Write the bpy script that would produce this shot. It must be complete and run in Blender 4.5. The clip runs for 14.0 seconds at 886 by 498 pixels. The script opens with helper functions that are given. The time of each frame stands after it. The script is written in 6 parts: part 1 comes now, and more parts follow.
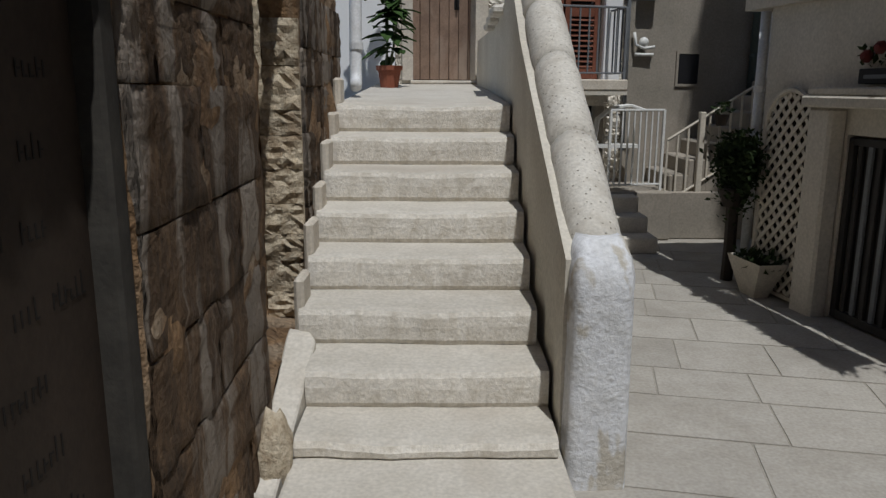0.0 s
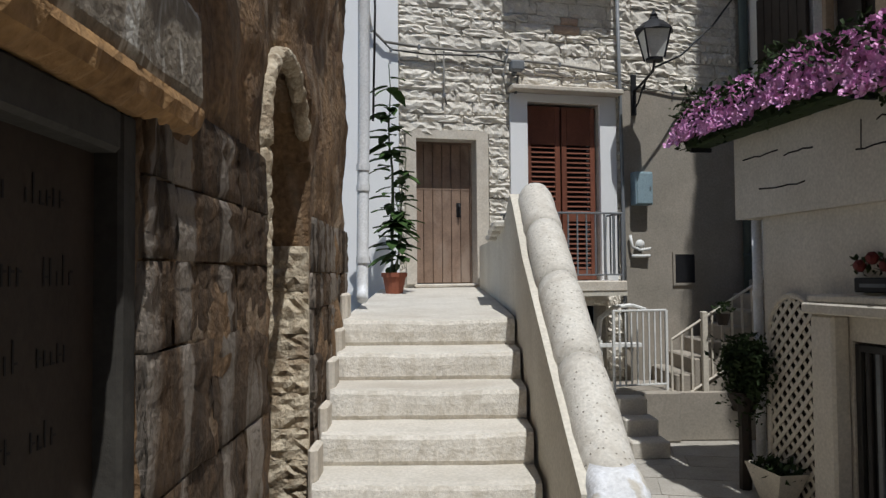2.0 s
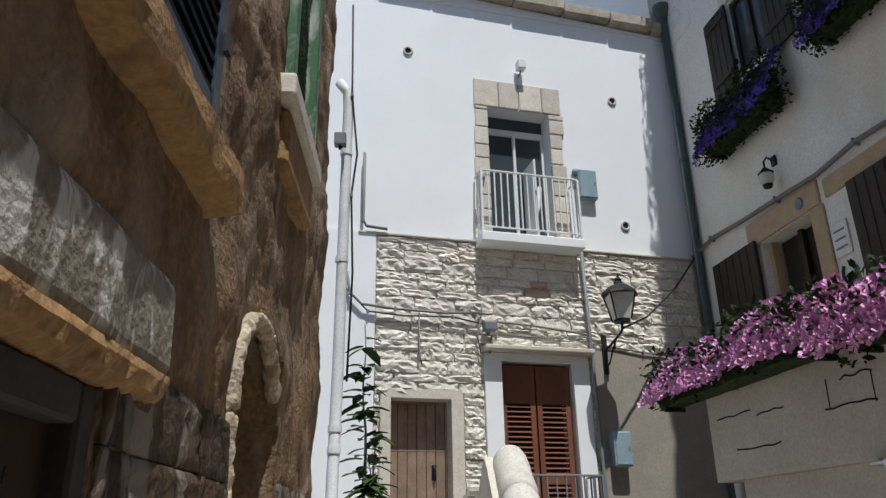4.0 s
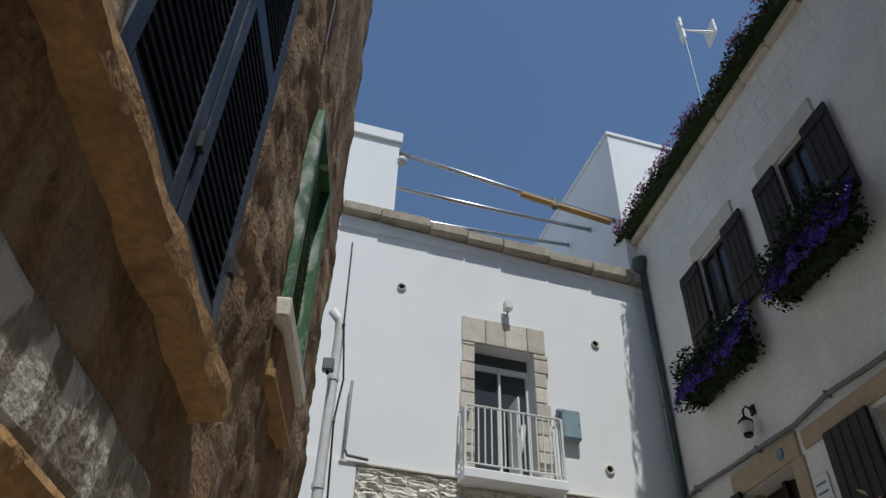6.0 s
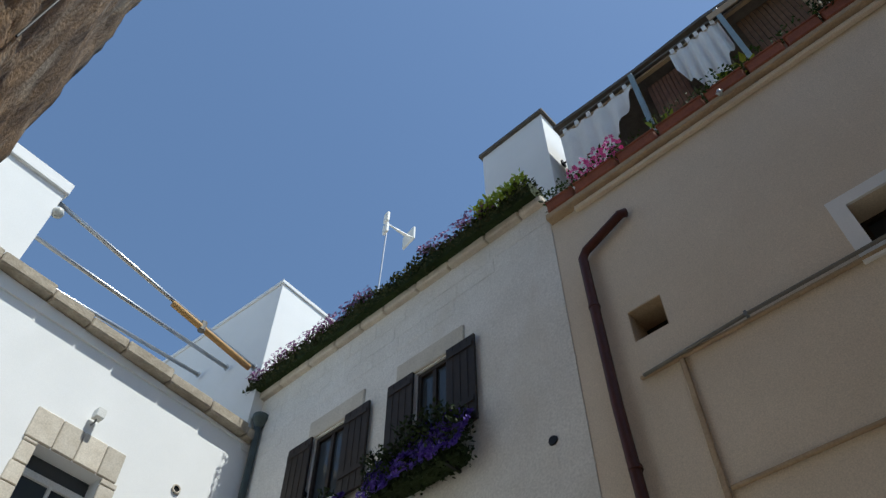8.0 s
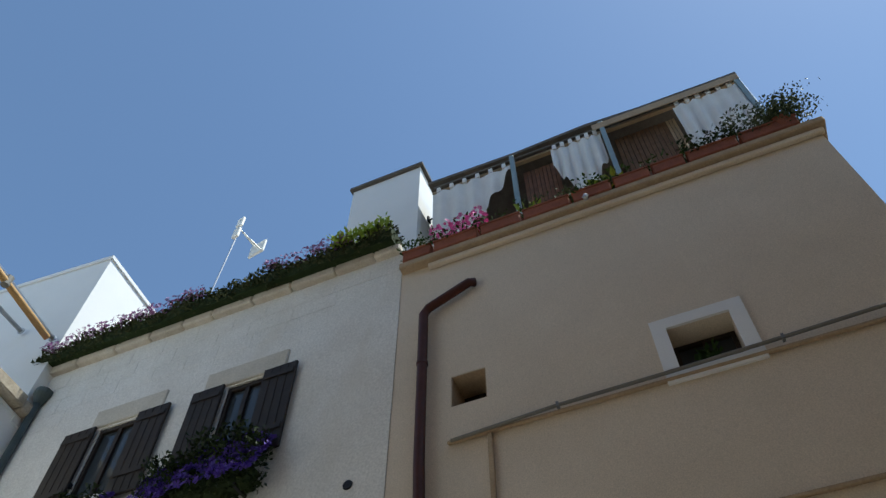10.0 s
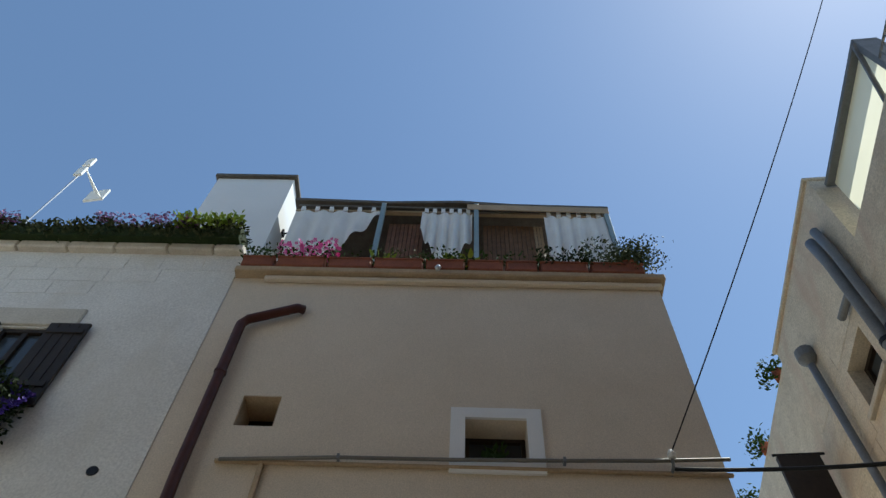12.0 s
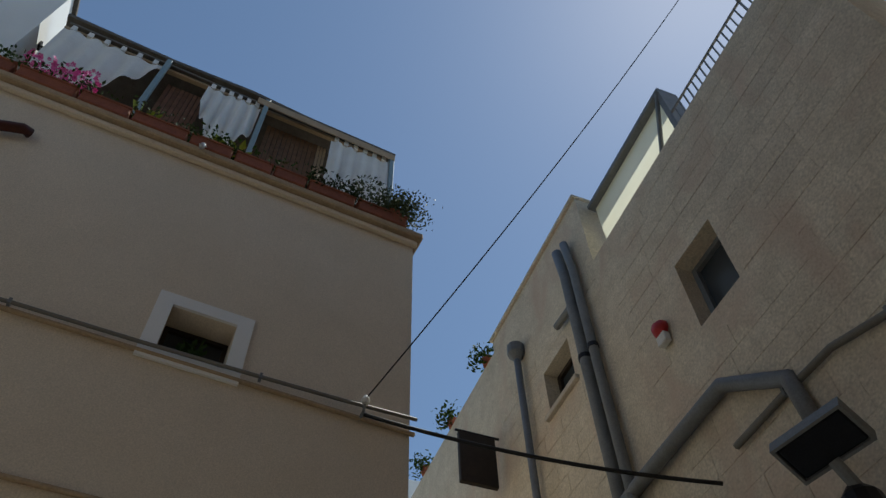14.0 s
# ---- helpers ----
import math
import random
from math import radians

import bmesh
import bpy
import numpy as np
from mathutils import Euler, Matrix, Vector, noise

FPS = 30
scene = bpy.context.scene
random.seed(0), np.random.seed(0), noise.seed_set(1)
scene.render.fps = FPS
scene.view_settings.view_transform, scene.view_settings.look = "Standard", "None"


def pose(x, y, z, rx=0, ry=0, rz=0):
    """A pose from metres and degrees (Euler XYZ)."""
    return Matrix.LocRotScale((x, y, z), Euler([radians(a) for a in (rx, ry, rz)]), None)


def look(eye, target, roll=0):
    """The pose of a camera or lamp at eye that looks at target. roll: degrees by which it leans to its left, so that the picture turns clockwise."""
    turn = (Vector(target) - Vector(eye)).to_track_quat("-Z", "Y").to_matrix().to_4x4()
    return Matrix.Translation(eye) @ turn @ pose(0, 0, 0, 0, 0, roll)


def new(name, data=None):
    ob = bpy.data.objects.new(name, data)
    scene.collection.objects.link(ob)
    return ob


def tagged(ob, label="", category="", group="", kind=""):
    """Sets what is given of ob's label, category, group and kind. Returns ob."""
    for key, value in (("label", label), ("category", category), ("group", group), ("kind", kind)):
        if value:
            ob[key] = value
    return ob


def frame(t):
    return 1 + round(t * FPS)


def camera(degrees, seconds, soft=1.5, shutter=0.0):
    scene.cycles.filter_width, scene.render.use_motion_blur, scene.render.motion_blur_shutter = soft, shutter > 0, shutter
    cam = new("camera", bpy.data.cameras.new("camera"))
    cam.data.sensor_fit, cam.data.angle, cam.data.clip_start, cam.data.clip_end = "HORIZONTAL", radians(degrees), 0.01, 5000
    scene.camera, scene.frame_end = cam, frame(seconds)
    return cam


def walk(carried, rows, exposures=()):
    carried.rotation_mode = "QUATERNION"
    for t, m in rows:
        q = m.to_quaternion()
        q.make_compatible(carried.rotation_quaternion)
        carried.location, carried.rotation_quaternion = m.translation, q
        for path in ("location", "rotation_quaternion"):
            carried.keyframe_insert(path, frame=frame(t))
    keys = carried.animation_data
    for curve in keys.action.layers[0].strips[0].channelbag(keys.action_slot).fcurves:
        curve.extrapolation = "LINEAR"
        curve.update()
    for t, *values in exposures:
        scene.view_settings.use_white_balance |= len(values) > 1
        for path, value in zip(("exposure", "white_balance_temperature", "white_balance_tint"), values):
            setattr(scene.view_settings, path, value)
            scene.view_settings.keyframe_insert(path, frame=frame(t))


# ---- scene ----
cam = camera(61.3, 14.0, soft=1.4)
PATH = [
    (0, (-0.052, 0.052, 1.626), (-0.034, 2.007, 1.203), 0.3),
    (0.5, (-0.06, 0.046, 1.646), (-0.05, 2.004, 1.235), 0.2),
    (1, (-0.06, 0.038, 1.699), (-0.058, 2.022, 1.451), 0.0),
    (1.5, (-0.069, 0.052, 1.752), (-0.079, 2.051, 1.693), -0.1),
    (2, (-0.075, 0.062, 1.804), (-0.062, 2.061, 1.873), -0.5),
    (2.5, (-0.077, 0.073, 1.867), (-0.06, 2.053, 2.15), -0.6),
    (3, (-0.057, 0.082, 1.913), (0.012, 2.036, 2.332), -1.0),
    (3.2, (-0.053, 0.079, 1.914), (0.021, 2.018, 2.397), -0.8),
    (5.3, (0.013, -0.118, 1.637), (0.085, 1.561, 2.722), -1.3),
    (5.5, (0.018, -0.135, 1.637), (0.077, 1.51, 2.773), -0.2),
    (6, (0.028, -0.166, 1.65), (0.103, 1.375, 2.922), 1.8),
    (6.5, (0.072, -0.13, 1.695), (0.229, 1.234, 3.149), 2.5),
    (7, (0.11, -0.056, 1.768), (0.451, 1.172, 3.31), 2.7),
    (7.5, (0.154, 0.026, 1.828), (0.717, 1.137, 3.393), 2.0),
    (8, (0.203, 0.116, 1.876), (0.97, 1.093, 3.443), 0.2),
    (8.5, (0.24, 0.152, 1.892), (1.166, 1.012, 3.442), -1.8),
    (8.7, (0.24, 0.159, 1.895), (1.201, 0.958, 3.456), -2.1),
    (10.8, (0.126, 0.123, 1.818), (1.1, 0.65, 3.483), 2.2),
    (11, (0.134, 0.131, 1.823), (1.111, 0.619, 3.499), 2.9),
    (11.5, (0.154, 0.14, 1.86), (1.147, 0.513, 3.555), 4.8),
    (12, (0.174, 0.111, 1.896), (1.193, 0.334, 3.602), 4.0),
    (12.5, (0.246, 0.038, 1.965), (1.276, 0.107, 3.678), 4.4),
    (13, (0.339, -0.01, 2.036), (1.339, -0.113, 3.765), 3.3),
    (13.5, (0.421, -0.021, 2.068), (1.386, -0.277, 3.801), 2.7),
    (14, (0.459, -0.006, 2.061), (1.569, -0.391, 3.68), -2.1),
]
EXPOSURES = [(0, -0.50, 6100, 9), (1.5, -0.18, 6150, 9), (2.2, 0.1, 6150, 9), (3.0, 0.45, 6150, 9), (3.2, 0.45, 6150, 9), (5.3, -0.1, 6250, 7), (6.5, 0.05, 6300, 6), (7.5, 0.36, 6350, 4), (8.5, 0.54, 6350, 3), (11, 0.62, 6350, 1), (12, 0.6, 6400, 1), (13, 0.36, 6600, 2), (14, 0.05, 6550, 2)]
walk(cam, [(t, look(eye, target, roll)) for t, eye, target, roll in PATH], EXPOSURES)

# ---- sky and sun ----
SUN_AZ, SUN_EL = 163.0, 65.5     # clockwise from +y
world = bpy.data.worlds.new("sky")
scene.world = world
world.use_nodes = True
wn = world.node_tree.nodes
sky = wn.new("ShaderNodeTexSky")
sky.sky_type = "NISHITA"
sky.sun_disc = False
sky.sun_elevation = radians(SUN_EL)
sky.sun_rotation = radians(SUN_AZ)
sky.air_density, sky.dust_density, sky.ozone_density = 1.0, 0.25, 2.6
world.node_tree.links.new(sky.outputs[0], wn["Background"].inputs["Color"])
wn["Background"].inputs["Strength"].default_value = 0.112
sd = Vector((math.sin(radians(SUN_AZ)) * math.cos(radians(SUN_EL)), math.cos(radians(SUN_AZ)) * math.cos(radians(SUN_EL)), math.sin(radians(SUN_EL))))
sun = new("sun", bpy.data.lights.new("sun", "SUN"))
sun.data.energy, sun.data.angle, sun.data.color = 4.0, radians(0.53), (1.0, 0.97, 0.92)
sun.matrix_world = look(sd * 60, (0, 0, 0))


# ---- materials ----
def link(nt, a, b):
    nt.links.new(a, b)


def surface(name, c1, c2=None, scale=4.0, rough=0.85, bump=0.3, fine=60.0, metal=0.0, stain=None, stain_scale=0.9, stain_amount=0.5, rand=0.0, spec=0.3, depth=0.01, edge=0.18, grain=1.0, pits=0.0, streak=1.0):
    """A surface of two mixed tones, with fine grain, larger stains, relief and a change from piece to piece."""
    m = bpy.data.materials.new(name)
    m.use_nodes = True
    nt = m.node_tree
    N = nt.nodes
    b = N["Principled BSDF"]
    c2 = c2 or tuple(v * 0.8 for v in c1)
    geo = N.new("ShaderNodeNewGeometry")
    n1 = N.new("ShaderNodeTexNoise")
    n1.inputs["Scale"].default_value, n1.inputs["Detail"].default_value, n1.inputs["Roughness"].default_value = scale, 8, 0.65
    if streak != 1.0:
        ms = N.new("ShaderNodeMapping")
        ms.inputs["Scale"].default_value = (1, 1, streak)
        link(nt, geo.outputs["Position"], ms.inputs["Vector"])
        link(nt, ms.outputs[0], n1.inputs["Vector"])
    else:
        link(nt, geo.outputs["Position"], n1.inputs["Vector"])
    n2 = N.new("ShaderNodeTexNoise")
    n2.inputs["Scale"].default_value, n2.inputs["Detail"].default_value = fine, 4
    link(nt, geo.outputs["Position"], n2.inputs["Vector"])
    r1 = N.new("ShaderNodeMapRange")
    r1.inputs["From Min"].default_value, r1.inputs["From Max"].default_value = 0.33, 0.67
    link(nt, n1.outputs[0], r1.inputs["Value"])
    mx = N.new("ShaderNodeMix")
    mx.data_type = "RGBA"
    mx.inputs["A"].default_value, mx.inputs["B"].default_value = (*c1, 1), (*c2, 1)
    link(nt, r1.outputs[0], mx.inputs["Factor"])
    out = mx.outputs["Result"]
    gr = N.new("ShaderNodeMapRange")
    gr.inputs["From Min"].default_value, gr.inputs["From Max"].default_value = 0.3, 0.7
    gr.inputs["To Min"].default_value, gr.inputs["To Max"].default_value = 1 - 0.14 * grain, 1 + 0.10 * grain
    link(nt, n2.outputs[0], gr.inputs["Value"])
    mul = N.new("ShaderNodeMix")
    mul.data_type, mul.blend_type = "RGBA", "MULTIPLY"
    mul.inputs["Factor"].default_value = 1
    link(nt, out, mul.inputs["A"])
    link(nt, gr.outputs[0], mul.inputs["B"])
    out = mul.outputs["Result"]
    if stain:
        n3 = N.new("ShaderNodeTexNoise")
        n3.inputs["Scale"].default_value, n3.inputs["Detail"].default_value, n3.inputs["Distortion"].default_value = stain_scale, 7, 0.6
        mp = N.new("ShaderNodeMapping")
        mp.inputs["Scale"].default_value = (1, 1, 0.55 * streak)
        mp.inputs["Location"].default_value = (3.1, 7.7, 1.3)
        link(nt, geo.outputs["Position"], mp.inputs["Vector"])
        link(nt, mp.outputs[0], n3.inputs["Vector"])
        r3 = N.new("ShaderNodeMapRange")
        r3.inputs["From Min"].default_value, r3.inputs["From Max"].default_value = 0.52, 0.52 + edge
        r3.inputs["To Max"].default_value = stain_amount
        link(nt, n3.outputs[0], r3.inputs["Value"])
        m3 = N.new("ShaderNodeMix")
        m3.data_type = "RGBA"
        m3.inputs["B"].default_value = (*stain, 1)
        link(nt, r3.outputs[0], m3.inputs["Factor"])
        link(nt, out, m3.inputs["A"])
        out = m3.outputs["Result"]
    if rand:
        oi = N.new("ShaderNodeObjectInfo")
        rr = N.new("ShaderNodeMapRange")
        rr.inputs["To Min"].default_value, rr.inputs["To Max"].default_value = 1 - rand, 1 + rand
        link(nt, oi.outputs["Random"], rr.inputs["Value"])
        hs = N.new("ShaderNodeHueSaturation")
        link(nt, rr.outputs[0], hs.inputs["Value"])
        link(nt, out, hs.inputs["Color"])
        out = hs.outputs["Color"]
    pit = None
    if pits:
        vo = N.new("ShaderNodeTexVoronoi")
        vo.inputs["Scale"].default_value = pits
        link(nt, geo.outputs["Position"], vo.inputs["Vector"])
        pit = N.new("ShaderNodeMapRange")
        pit.inputs["From Min"].default_value, pit.inputs["From Max"].default_value = 0.12, 0.20
        link(nt, vo.outputs["Distance"], pit.inputs["Value"])
        mp4 = N.new("ShaderNodeMix")
        mp4.data_type = "RGBA"
        mp4.inputs["A"].default_value = (0.33, 0.30, 0.25, 1)
        link(nt, pit.outputs[0], mp4.inputs["Factor"])
        link(nt, out, mp4.inputs["B"])
        out = mp4.outputs["Result"]
    link(nt, out, b.inputs["Base Color"])
    b.inputs["Roughness"].default_value, b.inputs["Metallic"].default_value = rough, metal
    b.inputs["Specular IOR Level"].default_value = spec
    if bump:
        ad = N.new("ShaderNodeMath")
        ad.operation = "MULTIPLY_ADD"
        ad.inputs[1].default_value = 0.35
        link(nt, n2.outputs[0], ad.inputs[0])
        link(nt, n1.outputs[0], ad.inputs[2])
        bp = N.new("ShaderNodeBump")
        bp.inputs["Strength"].default_value, bp.inputs["Distance"].default_value = bump, depth
        if pit:
            ap = N.new("ShaderNodeMath")
            ap.operation = "ADD"
            link(nt, ad.outputs[0], ap.inputs[0])
            link(nt, pit.outputs[0], ap.inputs[1])
            ad = ap
        link(nt, ad.outputs[0], bp.inputs["Height"])
        link(nt, bp.outputs[0], b.inputs["Normal"])
    return m


def translucent(name, c):
    """A thin sheet that lets part of the light from behind come through."""
    m = bpy.data.materials.new(name)
    m.use_nodes = True
    nt = m.node_tree
    N = nt.nodes
    df, tl, ad = N.new("ShaderNodeBsdfDiffuse"), N.new("ShaderNodeBsdfTranslucent"), N.new("ShaderNodeMixShader")
    tx = N.new("ShaderNodeTexNoise")
    tx.inputs["Scale"].default_value = 3.0
    mx = N.new("ShaderNodeMix")
    mx.data_type = "RGBA"
    mx.inputs["A"].default_value, mx.inputs["B"].default_value = (*c, 1), (*[v * 0.9 for v in c], 1)
    link(nt, tx.outputs[0], mx.inputs["Factor"])
    link(nt, mx.outputs["Result"], df.inputs["Color"])
    link(nt, mx.outputs["Result"], tl.inputs["Color"])
    ad.inputs[0].default_value = 0.88
    link(nt, df.outputs[0], ad.inputs[1])
    link(nt, tl.outputs[0], ad.inputs[2])
    link(nt, ad.outputs[0], N["Material Output"].inputs["Surface"])
    return m


def plain(name, c, rough=0.5, metal=0.0):
    return surface(name, c, tuple(v * 0.85 for v in c), 9.0, rough, 0.08, 90.0, metal)


M = dict(
    step=surface("worn_limestone", (0.55, 0.515, 0.455), (0.48, 0.445, 0.385), 5, 0.8, 0.5, 55, stain=(0.36, 0.31, 0.25), stain_scale=1.6, stain_amount=0.45, rand=0.07),
    # Pitted, and lighter than the treads: extra light is put into the colour.
    riser=surface("pitted_lightened_riser", (0.74, 0.70, 0.63), (0.66, 0.615, 0.54), 14, 0.95, 0.55, 60, stain=(0.50, 0.45, 0.37), stain_scale=13, stain_amount=0.45, rand=0.04, depth=0.018, edge=0.08),
    rubble=surface("rough_limestone", (0.74, 0.70, 0.62), (0.62, 0.57, 0.49), 8, 0.92, 0.9, 45, stain=(0.50, 0.46, 0.39), stain_scale=2.5, stain_amount=0.5, rand=0.10, depth=0.02),
    pinkstone=surface("pinkish_stone", (0.55, 0.38, 0.27), (0.48, 0.36, 0.27), 8, 0.9, 0.8, 45, depth=0.02),
    mortar=surface("lime_mortar", (0.58, 0.54, 0.47), (0.44, 0.40, 0.34), 7, 0.95, 0.8, 40, depth=0.02),
    white=surface("whitewash", (0.80, 0.80, 0.80), (0.76, 0.765, 0.77), 1.2, 0.85, 0.04, 90, stain=(0.70, 0.70, 0.69), stain_scale=0.6, stain_amount=0.4, depth=0.003, grain=0.25),
    housewhite=surface("aged_white_plaster", (0.76, 0.74, 0.70), (0.68, 0.655, 0.61), 1.5, 0.88, 0.35, 40, stain=(0.60, 0.55, 0.47), stain_scale=0.8, stain_amount=0.45),
    beige=surface("beige_plaster", (0.70, 0.605, 0.49), (0.645, 0.555, 0.445), 1.1, 0.9, 0.25, 80, stain=(0.60, 0.51, 0.40), stain_scale=0.5, stain_amount=0.35),
    cream=surface("cream_plaster", (0.61, 0.565, 0.49), (0.52, 0.48, 0.41), 1.6, 0.9, 0.35, 45, stain=(0.38, 0.33, 0.27), stain_scale=1.1, stain_amount=0.4),
    parapet=surface("ivory_parapet_plaster", (0.60, 0.565, 0.49), (0.53, 0.49, 0.41), 2.2, 0.9, 0.3, 50, stain=(0.42, 0.38, 0.32), stain_scale=1.3, stain_amount=0.4),
    cap=surface("pitted_cap_stone", (0.62, 0.59, 0.53), (0.54, 0.505, 0.445), 6, 0.9, 0.7, 60, stain=(0.44, 0.40, 0.34), stain_scale=7, stain_amount=0.5, depth=0.012, edge=0.12, pits=36),
    postwhite=surface("flaking_white_limewash", (0.72, 0.73, 0.76), (0.62, 0.62, 0.62), 7, 0.88, 0.7, 50, stain=(0.47, 0.43, 0.36), stain_scale=3.5, stain_amount=0.9, depth=0.02, edge=0.04),
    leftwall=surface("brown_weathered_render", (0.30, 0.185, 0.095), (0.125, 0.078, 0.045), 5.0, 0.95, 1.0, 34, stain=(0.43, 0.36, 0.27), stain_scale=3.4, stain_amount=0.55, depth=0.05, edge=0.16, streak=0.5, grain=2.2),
    # Ochre-brown blocks, darkened so the colour carries the shade low on the wall.
    leftstone=surface("shade_darkened_block_stone", (0.135, 0.084, 0.046), (0.036, 0.025, 0.017), 9.0, 0.95, 1.0, 34, stain=(0.235, 0.20, 0.165), stain_scale=5.5, stain_amount=0.9, rand=0.25, depth=0.045, edge=0.06, streak=0.22, grain=1.8),
    sill=surface("ochre_tuff_slab", (0.40, 0.235, 0.10), (0.25, 0.145, 0.065), 4, 0.95, 0.9, 34, stain=(0.13, 0.08, 0.045), stain_scale=3.0, stain_amount=0.5, depth=0.03, grain=1.6),
    lintel=surface("grey_cement_lintel", (0.33, 0.285, 0.225), (0.20, 0.165, 0.125), 3.5, 0.95, 0.8, 40, stain=(0.60, 0.57, 0.51), stain_scale=8.0, stain_amount=0.85, depth=0.03, edge=0.05, grain=1.6, streak=0.6),
    palerubble=surface("pale_pitted_rubble", (0.62, 0.54, 0.41), (0.40, 0.32, 0.22), 16, 0.95, 1.0, 60, stain=(0.26, 0.19, 0.12), stain_scale=12, stain_amount=0.7, rand=0.14, depth=0.03, edge=0.1),
    stonelight=surface("pale_dressed_stone", (0.62, 0.57, 0.49), (0.52, 0.46, 0.38), 6, 0.88, 0.5, 50, rand=0.12),
    ochre=surface("ochre_eave_stone", (0.47, 0.41, 0.325), (0.33, 0.28, 0.215), 5, 0.95, 0.9, 30, stain=(0.20, 0.165, 0.125), stain_scale=2.5, stain_amount=0.6, rand=0.08, depth=0.03),
    ashlar=surface("tan_ashlar", (0.68, 0.61, 0.49), (0.57, 0.50, 0.39), 3.5, 0.92, 0.7, 42, stain=(0.54, 0.40, 0.31), stain_scale=1.6, stain_amount=0.6, rand=0.05, depth=0.02, grain=1.5),
    paving=surface("grey_beige_paving", (0.40, 0.375, 0.335), (0.33, 0.305, 0.265), 4, 0.75, 0.4, 55, stain=(0.22, 0.20, 0.17), stain_scale=1.8, stain_amount=0.35, rand=0.10),
    joint=surface("sandy_joint", (0.345, 0.32, 0.28), (0.29, 0.265, 0.225), 9, 0.95, 0.6, 60),
    # Grey plaster with the shade beside the lane mixed into its colour.
    greyplaster=surface("grey_plaster_and_shade", (0.34, 0.30, 0.25), (0.26, 0.235, 0.195), 1.8, 0.93, 0.4, 45, stain=(0.24, 0.22, 0.19), stain_scale=1.0, stain_amount=0.5),
    doorwood=surface("weathered_brown_boards", (0.27, 0.185, 0.135), (0.18, 0.12, 0.088), 6, 0.7, 0.4, 60, stain=(0.37, 0.29, 0.23), stain_scale=3, stain_amount=0.7, rand=0.12),
    redwood=surface("red_brown_painted_wood", (0.20, 0.075, 0.045), (0.15, 0.055, 0.034), 5, 0.5, 0.2, 60, rand=0.08),
    # Shutter wood; also colours panels that stand for shade in openings.
    darkwood=surface("dark_brown_wood_and_shade", (0.035, 0.025, 0.018), (0.022, 0.016, 0.012), 8, 0.6, 0.25, 60),
    bluewood=surface("dark_blue_painted_wood", (0.022, 0.032, 0.055), (0.014, 0.021, 0.04), 6, 0.45, 0.25, 60, stain=(0.12, 0.14, 0.17), stain_scale=7, stain_amount=0.4),
    greenwood=surface("green_painted_wood", (0.045, 0.13, 0.05), (0.03, 0.09, 0.04), 8, 0.5, 0.3, 60, stain=(0.5, 0.5, 0.46), stain_scale=6, stain_amount=0.8),
    # Near-black for soil, cracks and sheets that stand for indoor shade.
    dark=plain("shade_and_soil_black", (0.012, 0.011, 0.010), 0.9),
    panel=surface("brown_board", (0.046, 0.031, 0.021), (0.032, 0.022, 0.015), 3, 0.8, 0.3, 50, stain=(0.075, 0.053, 0.038), stain_scale=2, stain_amount=0.5),
    ink=plain("dark_paint_marks", (0.015, 0.012, 0.01), 0.8),
    greyframe=surface("worn_grey_frame", (0.060, 0.055, 0.047), (0.034, 0.031, 0.027), 7, 0.8, 0.4, 50),
    whitemetal=surface("white_painted_metal", (0.74, 0.74, 0.72), (0.66, 0.66, 0.63), 9, 0.45, 0.1, 70),
    whitepvc=surface("white_drainpipe_paint", (0.74, 0.75, 0.76), (0.64, 0.65, 0.66), 5, 0.45, 0.1, 60, stain=(0.45, 0.43, 0.4), stain_scale=3, stain_amount=0.4),
    greymetal=surface("grey_painted_metal", (0.20, 0.21, 0.22), (0.15, 0.16, 0.17), 6, 0.5, 0.15, 60),
    bluegrey=surface("blue_grey_painted_box", (0.27, 0.36, 0.40), (0.22, 0.3, 0.34), 5, 0.5, 0.1, 60),
    darkmetal=plain("dark_iron", (0.025, 0.025, 0.028), 0.5, 0.4),
    brownpipe=surface("red_brown_pipe", (0.085, 0.026, 0.018), (0.06, 0.02, 0.014), 6, 0.45, 0.1, 60),
    greenpipe=surface("grey_green_downpipe", (0.085, 0.105, 0.10), (0.06, 0.075, 0.07), 5, 0.5, 0.1, 60),
    chrome=plain("galvanised_steel", (0.55, 0.55, 0.55), 0.3, 0.9),
    cable=plain("grey_cable", (0.20, 0.19, 0.17), 0.6),
    blackcable=plain("black_cable", (0.02, 0.02, 0.02), 0.6),
    terracotta=surface("terracotta", (0.30, 0.10, 0.055), (0.22, 0.075, 0.045), 7, 0.8, 0.3, 60, rand=0.12),
    leaf=surface("green_leaves", (0.055, 0.10, 0.028), (0.03, 0.06, 0.018), 12, 0.75, 0.1, 60, spec=0.08),
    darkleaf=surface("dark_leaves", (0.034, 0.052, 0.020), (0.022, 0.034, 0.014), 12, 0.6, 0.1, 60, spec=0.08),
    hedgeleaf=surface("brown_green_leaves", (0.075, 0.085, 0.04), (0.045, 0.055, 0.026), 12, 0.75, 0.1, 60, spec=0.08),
    limeleaf=surface("yellow_green_leaves", (0.34, 0.44, 0.08), (0.2, 0.3, 0.05), 12, 0.75, 0.1, 60, spec=0.08),
    greyleaf=surface("grey_green_leaves", (0.12, 0.15, 0.085), (0.07, 0.09, 0.05), 12, 0.6, 0.1, 60, spec=0.08),
    pink=surface("pink_petals", (0.80, 0.46, 0.70), (0.62, 0.26, 0.52), 25, 0.6, 0.05, 80),
